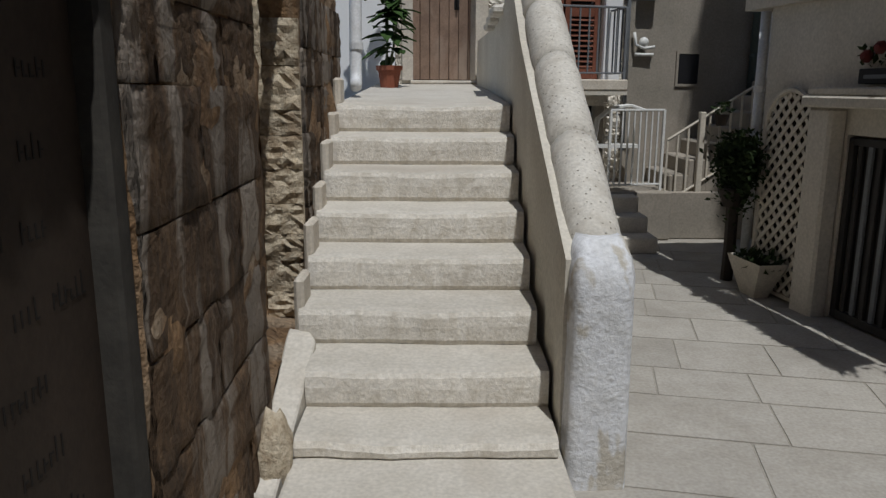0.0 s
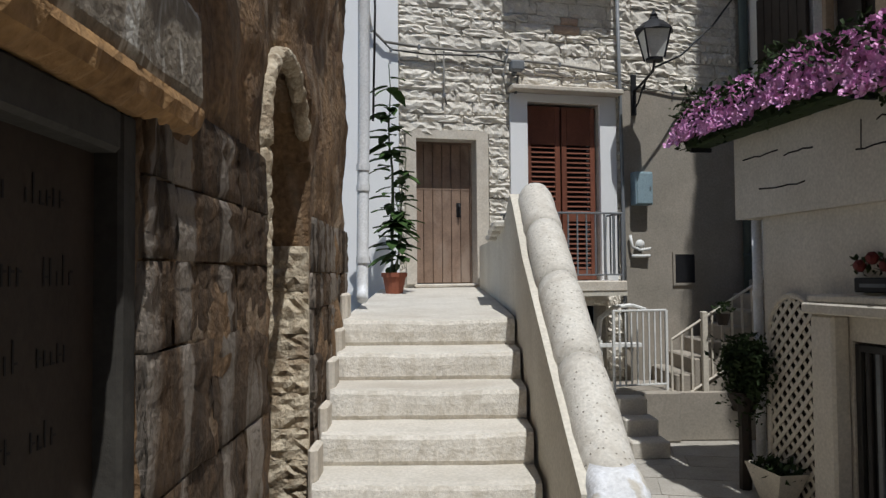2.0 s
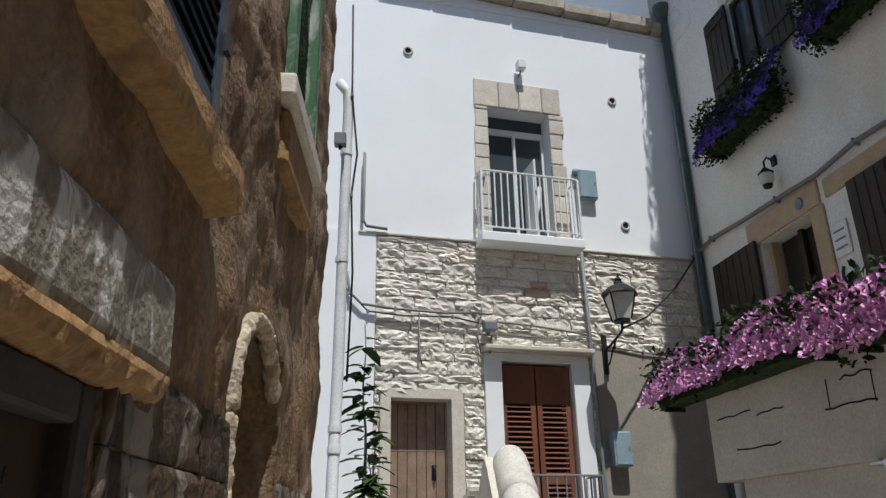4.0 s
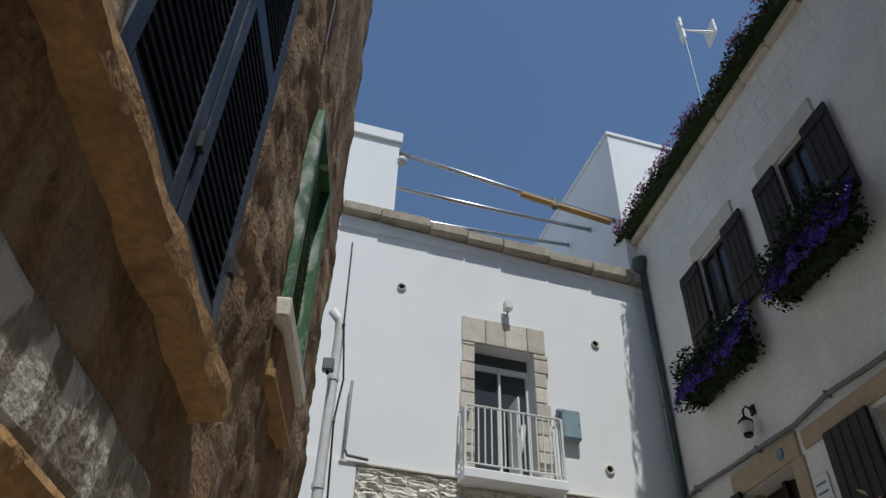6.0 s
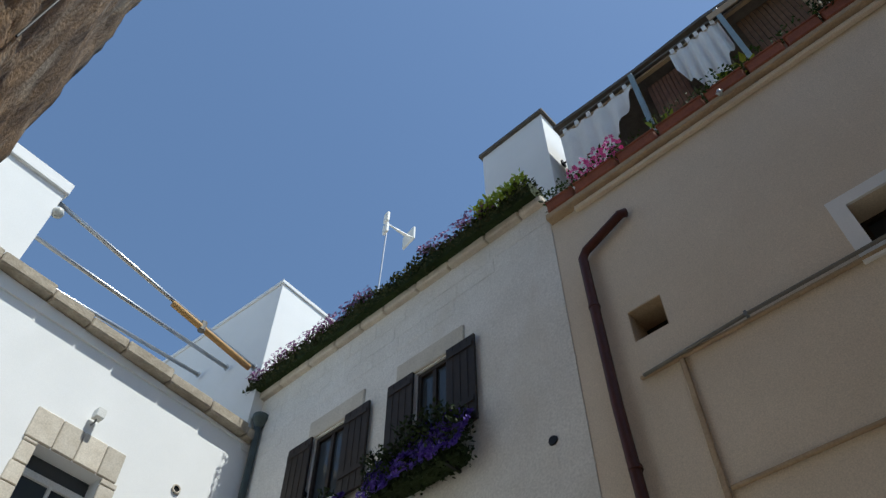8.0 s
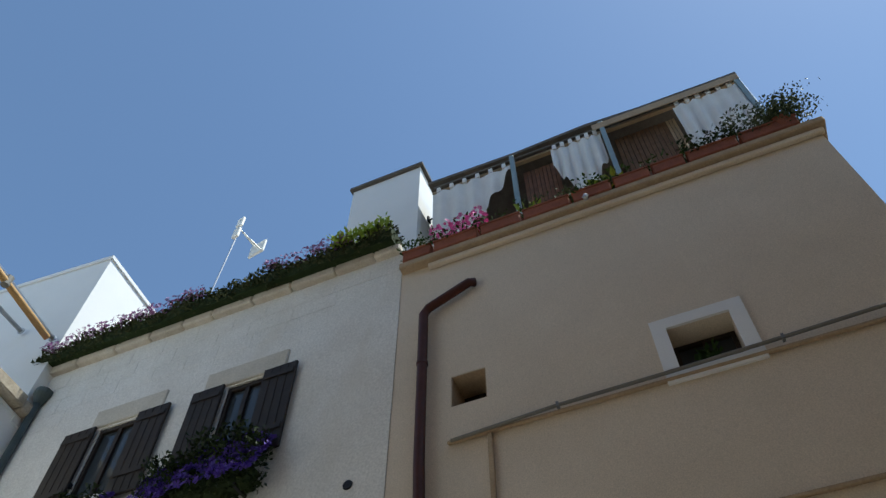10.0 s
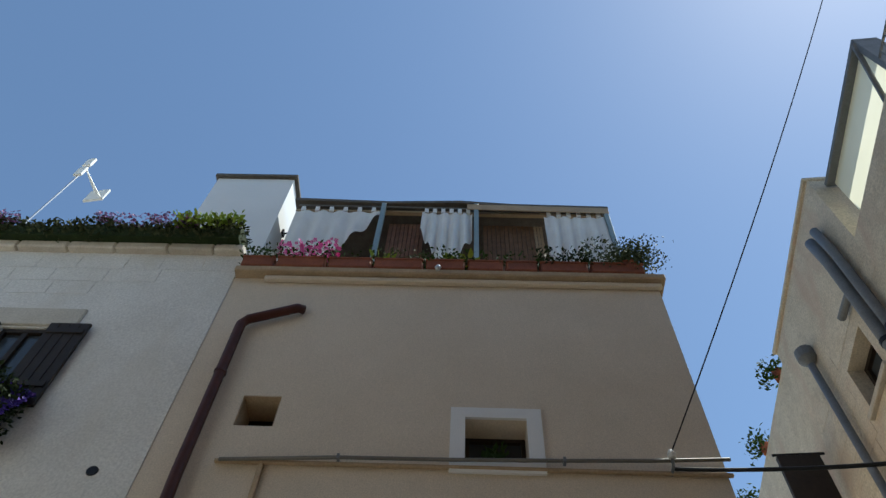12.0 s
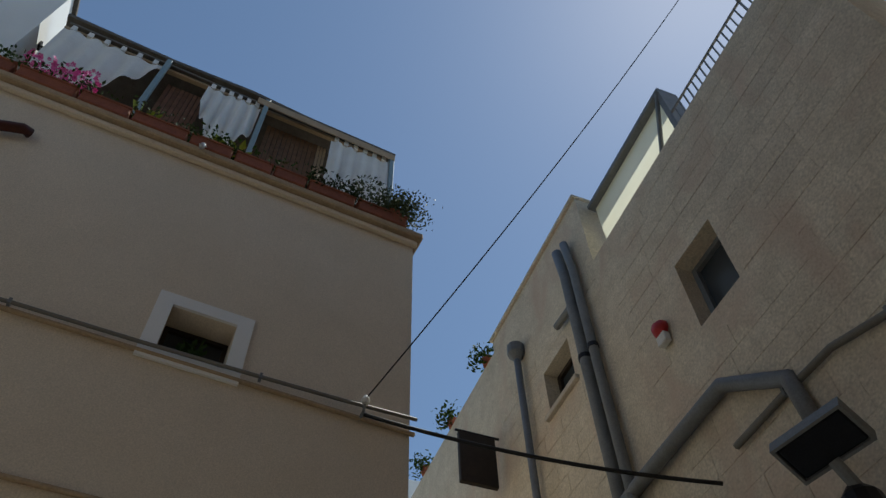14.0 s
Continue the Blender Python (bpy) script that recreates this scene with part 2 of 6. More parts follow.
    magenta=surface("magenta_petals", (0.80, 0.13, 0.45), (0.65, 0.09, 0.36), 25, 0.6, 0.05, 80),
    purple=surface("purple_petals", (0.13, 0.07, 0.45), (0.075, 0.04, 0.28), 25, 0.6, 0.05, 80),
    mauve=surface("mauve_petals", (0.36, 0.16, 0.34), (0.24, 0.10, 0.24), 25, 0.6, 0.05, 80),
    red=plain("red_paint", (0.45, 0.03, 0.035), 0.4),
    rose=surface("dark_red_petals", (0.16, 0.025, 0.022), (0.09, 0.015, 0.014), 30, 0.7, 0.2, 80),
    reed=surface("brown_reed_matting", (0.20, 0.115, 0.07), (0.12, 0.07, 0.045), 10, 0.9, 0.5, 60),
    brick=surface("brown_brick", (0.24, 0.125, 0.085), (0.16, 0.085, 0.06), 9, 0.9, 0.5, 60, rand=0.2),
    cloth=surface("white_curtain_cloth", (0.80, 0.80, 0.79), (0.72, 0.72, 0.71), 3, 0.9, 0.1, 120),
    roof=surface("grey_brown_roof_sheet", (0.15, 0.135, 0.12), (0.10, 0.09, 0.08), 6, 0.9, 0.3, 50),
    sheet=translucent("translucent_yellow_sheet", (0.90, 0.87, 0.70)),
    bamboo=surface("rolled_bamboo_blind", (0.55, 0.33, 0.13), (0.42, 0.25, 0.10), 12, 0.7, 0.3, 70),
    tan=surface("tan_stone_frame", (0.46, 0.35, 0.235), (0.38, 0.285, 0.19), 5, 0.9, 0.4, 50),
    bluetile=plain("blue_grey_ceramic", (0.16, 0.21, 0.26), 0.4),
    whitetile=plain("white_ceramic", (0.72, 0.72, 0.70), 0.3),
    lampglass=plain("frosted_lamp_glass", (0.62, 0.62, 0.58), 0.25),
    solar=plain("dark_lamp_face", (0.02, 0.022, 0.028), 0.25),
    gatewood=surface("dark_gate_metal", (0.045, 0.042, 0.04), (0.03, 0.028, 0.027), 6, 0.6, 0.2, 60),
    # Cream of the lattice; doubles as the shaded tone of the sloping railing.
    latticewhite=surface("cream_paint_and_shaded_white", (0.62, 0.57, 0.48), (0.52, 0.47, 0.39), 9, 0.7, 0.2, 60),
)


def glass(name, c=(0.05, 0.06, 0.07)):
    m = bpy.data.materials.new(name)
    m.use_nodes = True
    b = m.node_tree.nodes["Principled BSDF"]
    b.inputs["Base Color"].default_value = (*c, 1)
    b.inputs["Roughness"].default_value = 0.06
    b.inputs["Specular IOR Level"].default_value = 0.4
    return m


M["glass"] = glass("dark_window_glass")

# ---- builders ----
def part(name, bm, material, parent=None, label="", m=None, smooth=False):
    me = bpy.data.meshes.new(name)
    bm.normal_update()
    bm.to_mesh(me)
    bm.free()
    me.materials.append(M[material])
    if smooth:
        for p in me.polygons:
            p.use_smooth = True
    ob = new(name, me)
    if parent is not None:
        ob.parent = parent
    if m is not None:
        ob.matrix_basis = m
    if label:
        ob["label"] = label
    return ob


def thing(name, m, label, category, group="", kind=""):
    ob = new(name)
    ob.matrix_basis = m
    return tagged(ob, label, category, group, kind)


def box(x0, x1, y0, y1, z0, z1, bevel=0.0, bm=None, segs=1):
    bm = bm or bmesh.new()
    r = bmesh.ops.create_cube(bm, size=1.0)
    v = r["verts"]
    bmesh.ops.scale(bm, vec=(abs(x1 - x0), abs(y1 - y0), abs(z1 - z0)), verts=v)
    bmesh.ops.translate(bm, vec=((x0 + x1) / 2, (y0 + y1) / 2, (z0 + z1) / 2), verts=v)
    if bevel:
        e = list({e for a in v for e in a.link_edges})
        bmesh.ops.bevel(bm, geom=e, offset=bevel, segments=segs, affect="EDGES", profile=0.5)
    return bm


def tube(pts, r, n=8, bm=None, closed=True):
    bm = bm or bmesh.new()
    pts = [Vector(p) for p in pts]
    rs = r if isinstance(r, (list, tuple)) else [r] * len(pts)
    rings = []
    ref = None
    for i, p in enumerate(pts):
        d = (pts[min(i + 1, len(pts) - 1)] - pts[max(i - 1, 0)])
        if d.length < 1e-9:
            d = Vector((0, 0, 1))
        d.normalize()
        if ref is None or abs(ref.dot(d)) > 0.95:
            ref = Vector((1, 0, 0)) if abs(d.x) < 0.8 else Vector((0, 1, 0))
        a = (ref - d * ref.dot(d)).normalized()
        b = d.cross(a)
        ref = a
        rings.append([bm.verts.new(p + (a * math.cos(k * math.tau / n) + b * math.sin(k * math.tau / n)) * rs[i]) for k in range(n)])
    for i in range(len(rings) - 1):
        for k in range(n):
            bm.faces.new((rings[i][k], rings[i][(k + 1) % n], rings[i + 1][(k + 1) % n], rings[i + 1][k]))
    if closed:
        bm.faces.new(rings[0][::-1])
        bm.faces.new(rings[-1])
    return bm


def lathe(profile, n=16, bm=None, centre=(0, 0, 0)):
    bm = bm or bmesh.new()
    c = Vector(centre)
    rings = [[bm.verts.new(c + Vector((r * math.cos(k * math.tau / n), r * math.sin(k * math.tau / n), z))) for k in range(n)] for r, z in profile]
    for i in range(len(rings) - 1):
        for k in range(n):
            bm.faces.new((rings[i][k], rings[i][(k + 1) % n], rings[i + 1][(k + 1) % n], rings[i + 1][k]))
    bm.faces.new(rings[0][::-1])
    bm.faces.new(rings[-1])
    return bm


def pierced(u0, u1, z0, z1, thick, holes, bm=None, y0=0.0):
    """A wall slab with rectangular openings right through it, front at y0, back at y0 + thick."""
    bm = bm or bmesh.new()
    us = sorted({u0, u1, *[min(max(h[0], u0), u1) for h in holes], *[min(max(h[1], u0), u1) for h in holes]})
    zs = sorted({z0, z1, *[min(max(h[2], z0), z1) for h in holes], *[min(max(h[3], z0), z1) for h in holes]})
    V = {}

    def vert(u, y, z):
        k = (round(u, 5), round(y, 5), round(z, 5))
        if k not in V:
            V[k] = bm.verts.new(k)
        return V[k]

    def solid(i, j):
        if i < 0 or j < 0 or i >= len(us) - 1 or j >= len(zs) - 1:
            return False
        cu, cz = (us[i] + us[i + 1]) / 2, (zs[j] + zs[j + 1]) / 2
        return not any(h[0] < cu < h[1] and h[2] < cz < h[3] for h in holes)

    a, b = y0, y0 + thick
    for i in range(len(us) - 1):
        for j in range(len(zs) - 1):
            if not solid(i, j):
                continue
            p, q, r, s = us[i], us[i + 1], zs[j], zs[j + 1]
            bm.faces.new((vert(p, a, r), vert(q, a, r), vert(q, a, s), vert(p, a, s)))
            bm.faces.new((vert(q, b, r), vert(p, b, r), vert(p, b, s), vert(q, b, s)))
            if not solid(i - 1, j):
                bm.faces.new((vert(p, b, r), vert(p, a, r), vert(p, a, s), vert(p, b, s)))
            if not solid(i + 1, j):
                bm.faces.new((vert(q, a, r), vert(q, b, r), vert(q, b, s), vert(q, a, s)))
            if not solid(i, j - 1):
                bm.faces.new((vert(q, a, r), vert(p, a, r), vert(p, b, r), vert(q, b, r)))
            if not solid(i, j + 1):
                bm.faces.new((vert(p, a, s), vert(q, a, s), vert(q, b, s), vert(p, b, s)))
    return bm


def rough_mesh(name, seed, material, nu=4, nz=3, amp=0.10, round_=0.12, depth=1.0, flat=0.6, smooth=False):
    """A unit block (x, z from -0.5 to 0.5, front at y = -depth) with a broken front and softened edges."""
    rng = random.Random(seed)
    bm = bmesh.new()
    rows = []
    for j in range(nz + 1):
        row = []
        for i in range(nu + 1):
            x, z = i / nu - 0.5, j / nz - 0.5
            edge = i in (0, nu) or j in (0, nz)
            y = -depth * (flat if edge else 1.0) + rng.uniform(-amp, amp) * depth
            if edge:
                x *= 1 - rng.uniform(0, round_) * 0.5
                z *= 1 - rng.uniform(0, round_)
            row.append(bm.verts.new((x, y, z)))
        rows.append(row)
    for j in range(nz):
        for i in range(nu):
            bm.faces.new((rows[j][i], rows[j][i + 1], rows[j + 1][i + 1], rows[j + 1][i]))
    rim = rows[0] + [r[-1] for r in rows[1:]] + rows[-1][-2::-1] + [r[0] for r in rows[-2:0:-1]]
    back = [bm.verts.new((v.co.x, 0.0, v.co.z)) for v in rim]
    for k in range(len(rim)):
        bm.faces.new((rim[(k + 1) % len(rim)], rim[k], back[k], back[(k + 1) % len(rim)]))
    me = bpy.data.meshes.new(name)
    bm.to_mesh(me)
    bm.free()
    for p in me.polygons:
        p.use_smooth = smooth
    me.materials.append(M[material])
    return me


def piece(name, mesh, parent, x, y, z, sx, sy, sz, tilt=0.0):
    ob = new(name, mesh)
    ob.parent = parent
    ob.matrix_basis = pose(x, y, z, 0, tilt, 0) @ Matrix.Diagonal((sx, sy, sz, 1))
    return ob


def leaf_cloud(n, seed, place, size, bm=None, droop=0.4):
    """Many small leaf blades at the places that place(rng) gives."""
    rng = random.Random(seed)
    bm = bm or bmesh.new()
    for _ in range(n):
        p = Vector(place(rng))
        s = size * rng.uniform(0.6, 1.3)
        d = Vector((rng.uniform(-1, 1), rng.uniform(-1, 1), rng.uniform(-droop, 1))).normalized()
        w = d.orthogonal().normalized()
        w.rotate(Matrix.Rotation(rng.uniform(0, 6.28), 3, d))
        a = bm.verts.new(p)
        b = bm.verts.new(p + d * s * 0.5 + w * s * 0.26)
        c = bm.verts.new(p + d * s + d.cross(w) * s * 0.12)
        e = bm.verts.new(p + d * s * 0.5 - w * s * 0.26)
        bm.faces.new((a, b, c))
        bm.faces.new((a, c, e))
    return bm


def blossom_cloud(n, seed, place, size, bm=None, toward=(0, -1, 0.4)):
    """Many five-petalled flowers that face more or less one way."""
    rng = random.Random(seed)
    bm = bm or bmesh.new()
    for _ in range(n):
        p = Vector(place(rng))
        s = size * rng.uniform(0.7, 1.25)
        nrm = (Vector(toward) + Vector((rng.uniform(-1, 1), rng.uniform(-1, 1), rng.uniform(-1, 1))) * 0.8).normalized()
        a = nrm.orthogonal().normalized()
        b = nrm.cross(a)
        o = bm.verts.new(p - nrm * s * 0.3)
        t0 = rng.uniform(0, 6)
        for k in range(5):
            t = t0 + k * math.tau / 5
            q = bm.verts.new(p + (a * math.cos(t - 0.5) + b * math.sin(t - 0.5)) * s * 0.8)
            r = bm.verts.new(p + (a * math.cos(t) + b * math.sin(t)) * s + nrm * s * 0.1)
            u = bm.verts.new(p + (a * math.cos(t + 0.5) + b * math.sin(t + 0.5)) * s * 0.8)
            bm.faces.new((o, q, r, u))
    return bm


FR = pose(0, 8.6, 0, 0, 0, 13)          # house front at the head of the stairs
RR = pose(3.83, 9.49, 0, 0, 0, -81)     # houses along the lane
TR = pose(2.53, 6.55, 0, 0, 0, -81.5)   # terrace wall
LR = pose(-0.75, 0, 0, 0, 0, 90)        # old wall beside the stairs
SR = pose(0, -4.0, 0, 0, 0, 183.4)      # tall stone house behind

# ---- ground ----
def structure(name, bm, material, m, label, category):
    ob = part(name, bm, material)
    ob.matrix_basis = m
    return tagged(ob, label, category, kind="structure")


structure("ground", box(-600, 600, -600, 600, -0.4, -0.02), "joint", Matrix(), "sandy ground and joints under the stone paving", "ground")
pavement = structure("pavement", box(-0.7, 5.6, -3.7, 9.2, -0.02, -0.004), "joint", Matrix(), "lane paved with worn grey-beige stone slabs", "pavement")

# ---- house front at the head of the stairs ----
F_HOLES = [(-0.33, 0.38, 1.70, 3.36), (1.0, 1.92, 1.72, 3.84), (1.56, 1.98, -0.3, 1.42)]
front_lower = structure("wall_front", pierced(-1.6, 3.9, -0.3, 5.36, 0.35, F_HOLES), "mortar", FR, "rough pale limestone rubble wall of the house front", "wall")
front_upper = structure("wall_front_upper", pierced(-1.8, 4.2, 5.362, 9.0, 0.33, [(0.98, 1.87, 5.362, 7.38)], y0=0.02), "white", FR, "smooth whitewashed upper wall of the house front", "wall")
structure("plaster_strip", box(-1.55, -0.53, -0.03, -0.001, 1.3, 5.36), "white", FR, "whitewashed plaster strip beside the rubble wall", "wall")
# Plaster patch; part of its darkness is shade put into the colour.
structure("plaster_shade_wall", box(2.20, 3.85, -0.035, -0.001, -0.2, 4.02), "greyplaster", FR, "grey cement plaster on the lower wall by the lane, darkened for shade", "wall")
# Added sheet, coloured near-black in place of the shade indoors.
back = box(-1.8, 4.2, 1.5, 1.6, -0.3, 9.0)
structure("wall_inner_rooms", back, "dark", FR, "near-black sheet for the shade of the rooms behind the doors", "wall")
structure("ledge_trim", box(-0.75, 3.85, -0.05, -0.002, 5.335, 5.365, 0.008), "mortar", FR, "thin weathered stone ledge over the rubble wall", "trim")

# roof edge of the white house: cornice, pillar, block, terrace tubes
cornice = thing("roof_cornice", FR @ pose(0, 0, 0), "weathered brown stone cornice along a white roof parapet", "cornice")
rng = random.Random(4)
u = -1.75
while u < 3.84:
    w = min(rng.uniform(0.55, 0.8), 3.86 - u)
    z = 9.33 - 0.045 * (u + 1)
    part("cornice_stone", box(u + 0.004, u + w - 0.004, -0.14 - rng.uniform(0, 0.02), 0.33, z - 0.085, z + rng.uniform(0.085, 0.115), 0.02), "ochre", cornice)
    u += w
bm = box(-1.75, 3.86, -0.01, 0.3, 9.002, 9.12)
for v in bm.verts:
    if v.co.z > 9.05:
        v.co.z = 9.242 - 0.045 * (v.co.x + 1)
structure("parapet_band", bm, "white", FR, "whitewashed band under the roof cornice", "wall")
structure("wall_roof_pillar", box(-1.8, -0.34, 0.02, 0.6, 9.25, 11.08), "white", FR, "whitewashed masonry pillar on the roof terrace", "pillar")
structure("roof_pillar_cap", box(-1.85, -0.30, -0.03, 0.65, 11.084, 11.33, 0.015), "white", FR, "white cap slab on the roof pillar", "pillar")
bm = bmesh.new()
blk = [(3.72, 0.0), (5.6, 0.0), (5.6, 4.0), (3.72, 4.0)]
lo = [bm.verts.new((x, y, 8.9)) for x, y in blk]
hi = [bm.verts.new((x, y, 12.70)) for x, y in blk]
bm.faces.new(lo[::-1]), bm.faces.new(hi)
for k in range(4):
    bm.faces.new((lo[k], lo[(k + 1) % 4], hi[(k + 1) % 4], hi[k]))
structure("wall_roof_block", bm, "white", FR, "tall whitewashed block standing at the end of the roof terrace", "wall")
structure("roof_block_rim", box(3.69, 5.63, -0.03, 4.03, 12.704, 12.80, 0.01), "white", FR, "white rim along the top of the roof block", "wall")
for dy, za, zb, a, b in ((0.12, 10.98, 10.56, -0.34, 3.66), (0.98, 11.0, 11.05, -0.34, 3.66), (1.9, 11.07, 11.40, -1.2, 3.66)):
    bar = thing("awning_tube", FR @ pose(0, dy, 0), "galvanised steel awning tube spanning the roof terrace", "tube", "awning tubes over the terrace")
    part("tube", tube([(a, 0, za), ((a + b) / 2, 0, (za + zb) / 2 - 0.02), (b, 0, zb)], 0.038, 10), "chrome", bar, smooth=True)
    part("end_flange", lathe([(0.06, 0), (0.06, 0.03)], 12), "chrome", bar, m=pose(b - 0.03, 0, zb, 0, 90, 0))
blind = thing("rolled_blind", FR @ pose(0, 0.10, 0), "rolled orange bamboo blind tied under a steel tube", "blind")
part("roll", tube([(1.88, 0, 10.65), (2.7, 0, 10.56), (3.55, 0, 10.47)], 0.055, 10), "bamboo", blind, smooth=True)
part("tie", tube([(2.5, 0, 10.52), (2.5, 0, 10.70)], 0.065, 8), "cable", blind)
globe = thing("globe_lamp", FR @ pose(-0.28, 0.03, 10.70), "small white globe lamp fixed to the roof pillar", "lamp")
part("globe", lathe([(0.02, -0.09), (0.07, -0.06), (0.09, 0), (0.07, 0.06), (0.02, 0.09)], 14), "lampglass", globe, smooth=True)
part("bracket", tube([(-0.06, 0, 0), (0.0, 0, 0)], 0.03, 8), "whitemetal", globe)

# left door of the house, at the head of the stairs
door = thing("door_1", FR @ pose(0.025, 0.22, 1.70), "weathered brown plank door with paler patches, shut", "door", kind="structure")
for i in range(6):
    part("board", box(-0.335 + i * 0.1117 + 0.003, -0.335 + (i + 1) * 0.1117 - 0.003, 0, 0.035, 0.01, 1.64, 0.004), "doorwood", door)
part("frame", box(-0.355, -0.337, -0.03, 0.05, 0, 1.66), "doorwood", door)
part("frame", box(0.337, 0.355, -0.03, 0.05, 0, 1.66), "doorwood", door)
part("frame", box(-0.337, 0.337, -0.03, 0.05, 1.64, 1.66), "doorwood", door)
part("handle", tube([(0.20, -0.02, 0.80), (0.20, -0.05, 0.82), (0.20, -0.05, 0.90), (0.20, -0.02, 0.93)], 0.012, 6), "darkmetal", door)
part("lock_plate", box(0.17, 0.23, -0.006, 0, 0.78, 0.95, 0.003), "darkmetal", door)
part("crossbar", box(-0.335, 0.335, -0.004, 0, 1.10, 1.118), "doorwood", door)
structure("door_1_sill", box(-0.36, 0.42, -0.05, 0.3, 1.66, 1.70, 0.01), "stonelight", FR, "worn pale stone door sill", "sill")
structure("door_1_trim", pierced(-0.45, 0.52, 1.70, 3.46, 0.03, [(-0.33, 0.38, 1.6, 3.36)], y0=-0.032), "stonelight", FR, "flat pale stone surround of the plank door", "trim")

# shuttered balcony door
surr = thing("door_surround", FR, "pale grey plaster surround of the shuttered door with a shelf over it", "door surround")
part("plaster", pierced(0.79, 2.13, 1.62, 3.93, 0.05, [(1.0, 1.92, 1.72, 3.84)], y0=-0.052), "white", surr)
part("shelf", box(0.76, 2.16, -0.22, -0.002, 3.935, 3.99, 0.01), "stonelight", surr, "thin pale stone shelf")
shut = thing("louvred_shutters", FR @ pose(1.46, 0.06, 1.73), "closed red-brown wooden louvred shutters of a balcony door", "shutters")
for s in (-1, 1):
    c = s * 0.225
    lf = part("leaf_frame", box(c - 0.215, c - 0.15, 0, 0.04, 0, 2.08, 0.004), "redwood", shut)
    part("stile", box(c + 0.15, c + 0.215, 0, 0.04, 0, 2.08, 0.004), "redwood", lf)
    for z0, z1 in ((0, 0.12), (0.70, 0.80), (1.62, 2.08)):
        part("rail", box(c - 0.149, c + 0.149, 0.002, 0.038, z0, z1, 0.003), "redwood", lf)
    for z0, z1 in ((0.12, 0.70), (0.80, 1.62)):
        n = int((z1 - z0) / 0.055)
        for k in range(n):
            z = z0 + (k + 0.5) * (z1 - z0) / n
            b = box(-0.149, 0.149, -0.028, 0.028, -0.005, 0.005)
            part("slat", b, "redwood", lf, m=pose(c, 0.02, z, 38, 0, 0))
def railing(name, m, label, length, height, n, material, group="", side=0.0, base=0.06, r=0.008):
    """A straight rail: top and bottom bars and upright bars, with returns to the wall of the depth side."""
    t = thing(name, m, label, "railing", group)
    part("top_bar", box(0, length, -0.014, 0.014, height - 0.022, height, 0.004), material, t)
    part("bottom_bar", box(0, length, -0.01, 0.01, base, base + 0.018, 0.003), material, t)
    for k in range(n + 1):
        x = length * k / n
        w = r * (1.7 if k in (0, n) else 1)
        part("upright", box(x - w, x + w, -w, w, base if k not in (0, n) else 0, height - 0.01), material, t)
    if side:
        for x in (0, length):
            part("return_bar", box(x - 0.01, x + 0.01, 0, side, height - 0.022, height, 0.003), material, t)
            part("return_bar", box(x - 0.008, x + 0.008, 0, side, base, base + 0.016, 0.003), material, t)
            q = max(2, round(side / (length / n)))
            for k in range(1, q):
                part("upright", box(x - r, x + r, side * k / q - r, side * k / q + r, base, height - 0.01), material, t)
    return t


bal = thing("low_balcony", FR, "small pale concrete balcony slab under the shuttered door", "balcony")
part("slab", box(0.62, 2.02, -0.50, -0.053, 1.60, 1.72, 0.012), "stonelight", bal)
part("fascia", box(0.62, 2.02, -0.49, -0.45, 1.55, 1.60), "parapet", bal)
railing("balcony_railing", FR @ pose(0.66, -0.46, 1.72), "dark iron railing with upright bars on the low balcony", 1.32, 0.78, 12, "greymetal", side=0.40)

# upper balcony and its door
ub = thing("upper_balcony", FR, "whitewashed balcony slab below the upper stone-framed door", "balcony")
part("slab", box(0.74, 2.12, -0.30, 0.018, 5.27, 5.40, 0.012), "white", ub)
railing("balcony_railing", FR @ pose(0.76, -0.27, 5.40), "white-painted iron railing of the upper balcony", 1.33, 0.86, 15, "whitemetal", side=0.27)
udoor = thing("window_1", FR @ pose(1.425, 0.02, 5.34), "tall balcony door framed by pale dressed stones, glass half open", "window", kind="structure")
rng = random.Random(9)
for s in (-1, 1):
    z = 0.03
    while z < 2.02:
        h = min(rng.uniform(0.20, 0.30), 2.04 - z)
        w = rng.uniform(0.17, 0.23)
        a, b = (-0.446 - w, -0.446) if s < 0 else (0.446, 0.446 + w)
        part("frame_stone", box(a, b, -0.035, 0.30, z + 0.005, z + h - 0.005, 0.012), "stonelight", udoor)
        z += h
x = -0.64
for w in (0.36, 0.30, 0.34, 0.28):
    part("frame_stone", box(x + 0.004, x + w - 0.004, -0.035, 0.30, 2.045, 2.47, 0.012), "stonelight", udoor)
    x += w
part("glass_pane", box(-0.40, -0.02, 0.24, 0.25, 0.05, 1.75), "glass", udoor)
part("glass_pane", box(0.02, 0.40, 0.24, 0.25, 0.05, 1.75), "glass", udoor)
for a, b in ((-0.444, -0.40), (-0.02, 0.02), (0.40, 0.444)):
    part("window_frame", box(a, b, 0.20, 0.27, 0.03, 1.84, 0.005), "whitemetal", udoor)
part("window_frame", box(-0.40, 0.40, 0.20, 0.27, 1.75, 1.84, 0.005), "whitemetal", udoor)
part("fanlight", box(-0.444, 0.444, 0.24, 0.25, 1.84, 2.04), "glass", udoor)
part("door_leaf", box(0.10, 0.13, -0.20, 0.19, 0.06, 1.2, 0.005), "whitemetal", udoor, "white half-open door leaf")
curt = bmesh.new()
tube([(0.18, 0.19, 0.1), (0.2, 0.17, 0.5), (0.3, 0.19, 0.8), (0.34, 0.2, 1.0)], [0.09, 0.07, 0.05, 0.03], 8, curt)
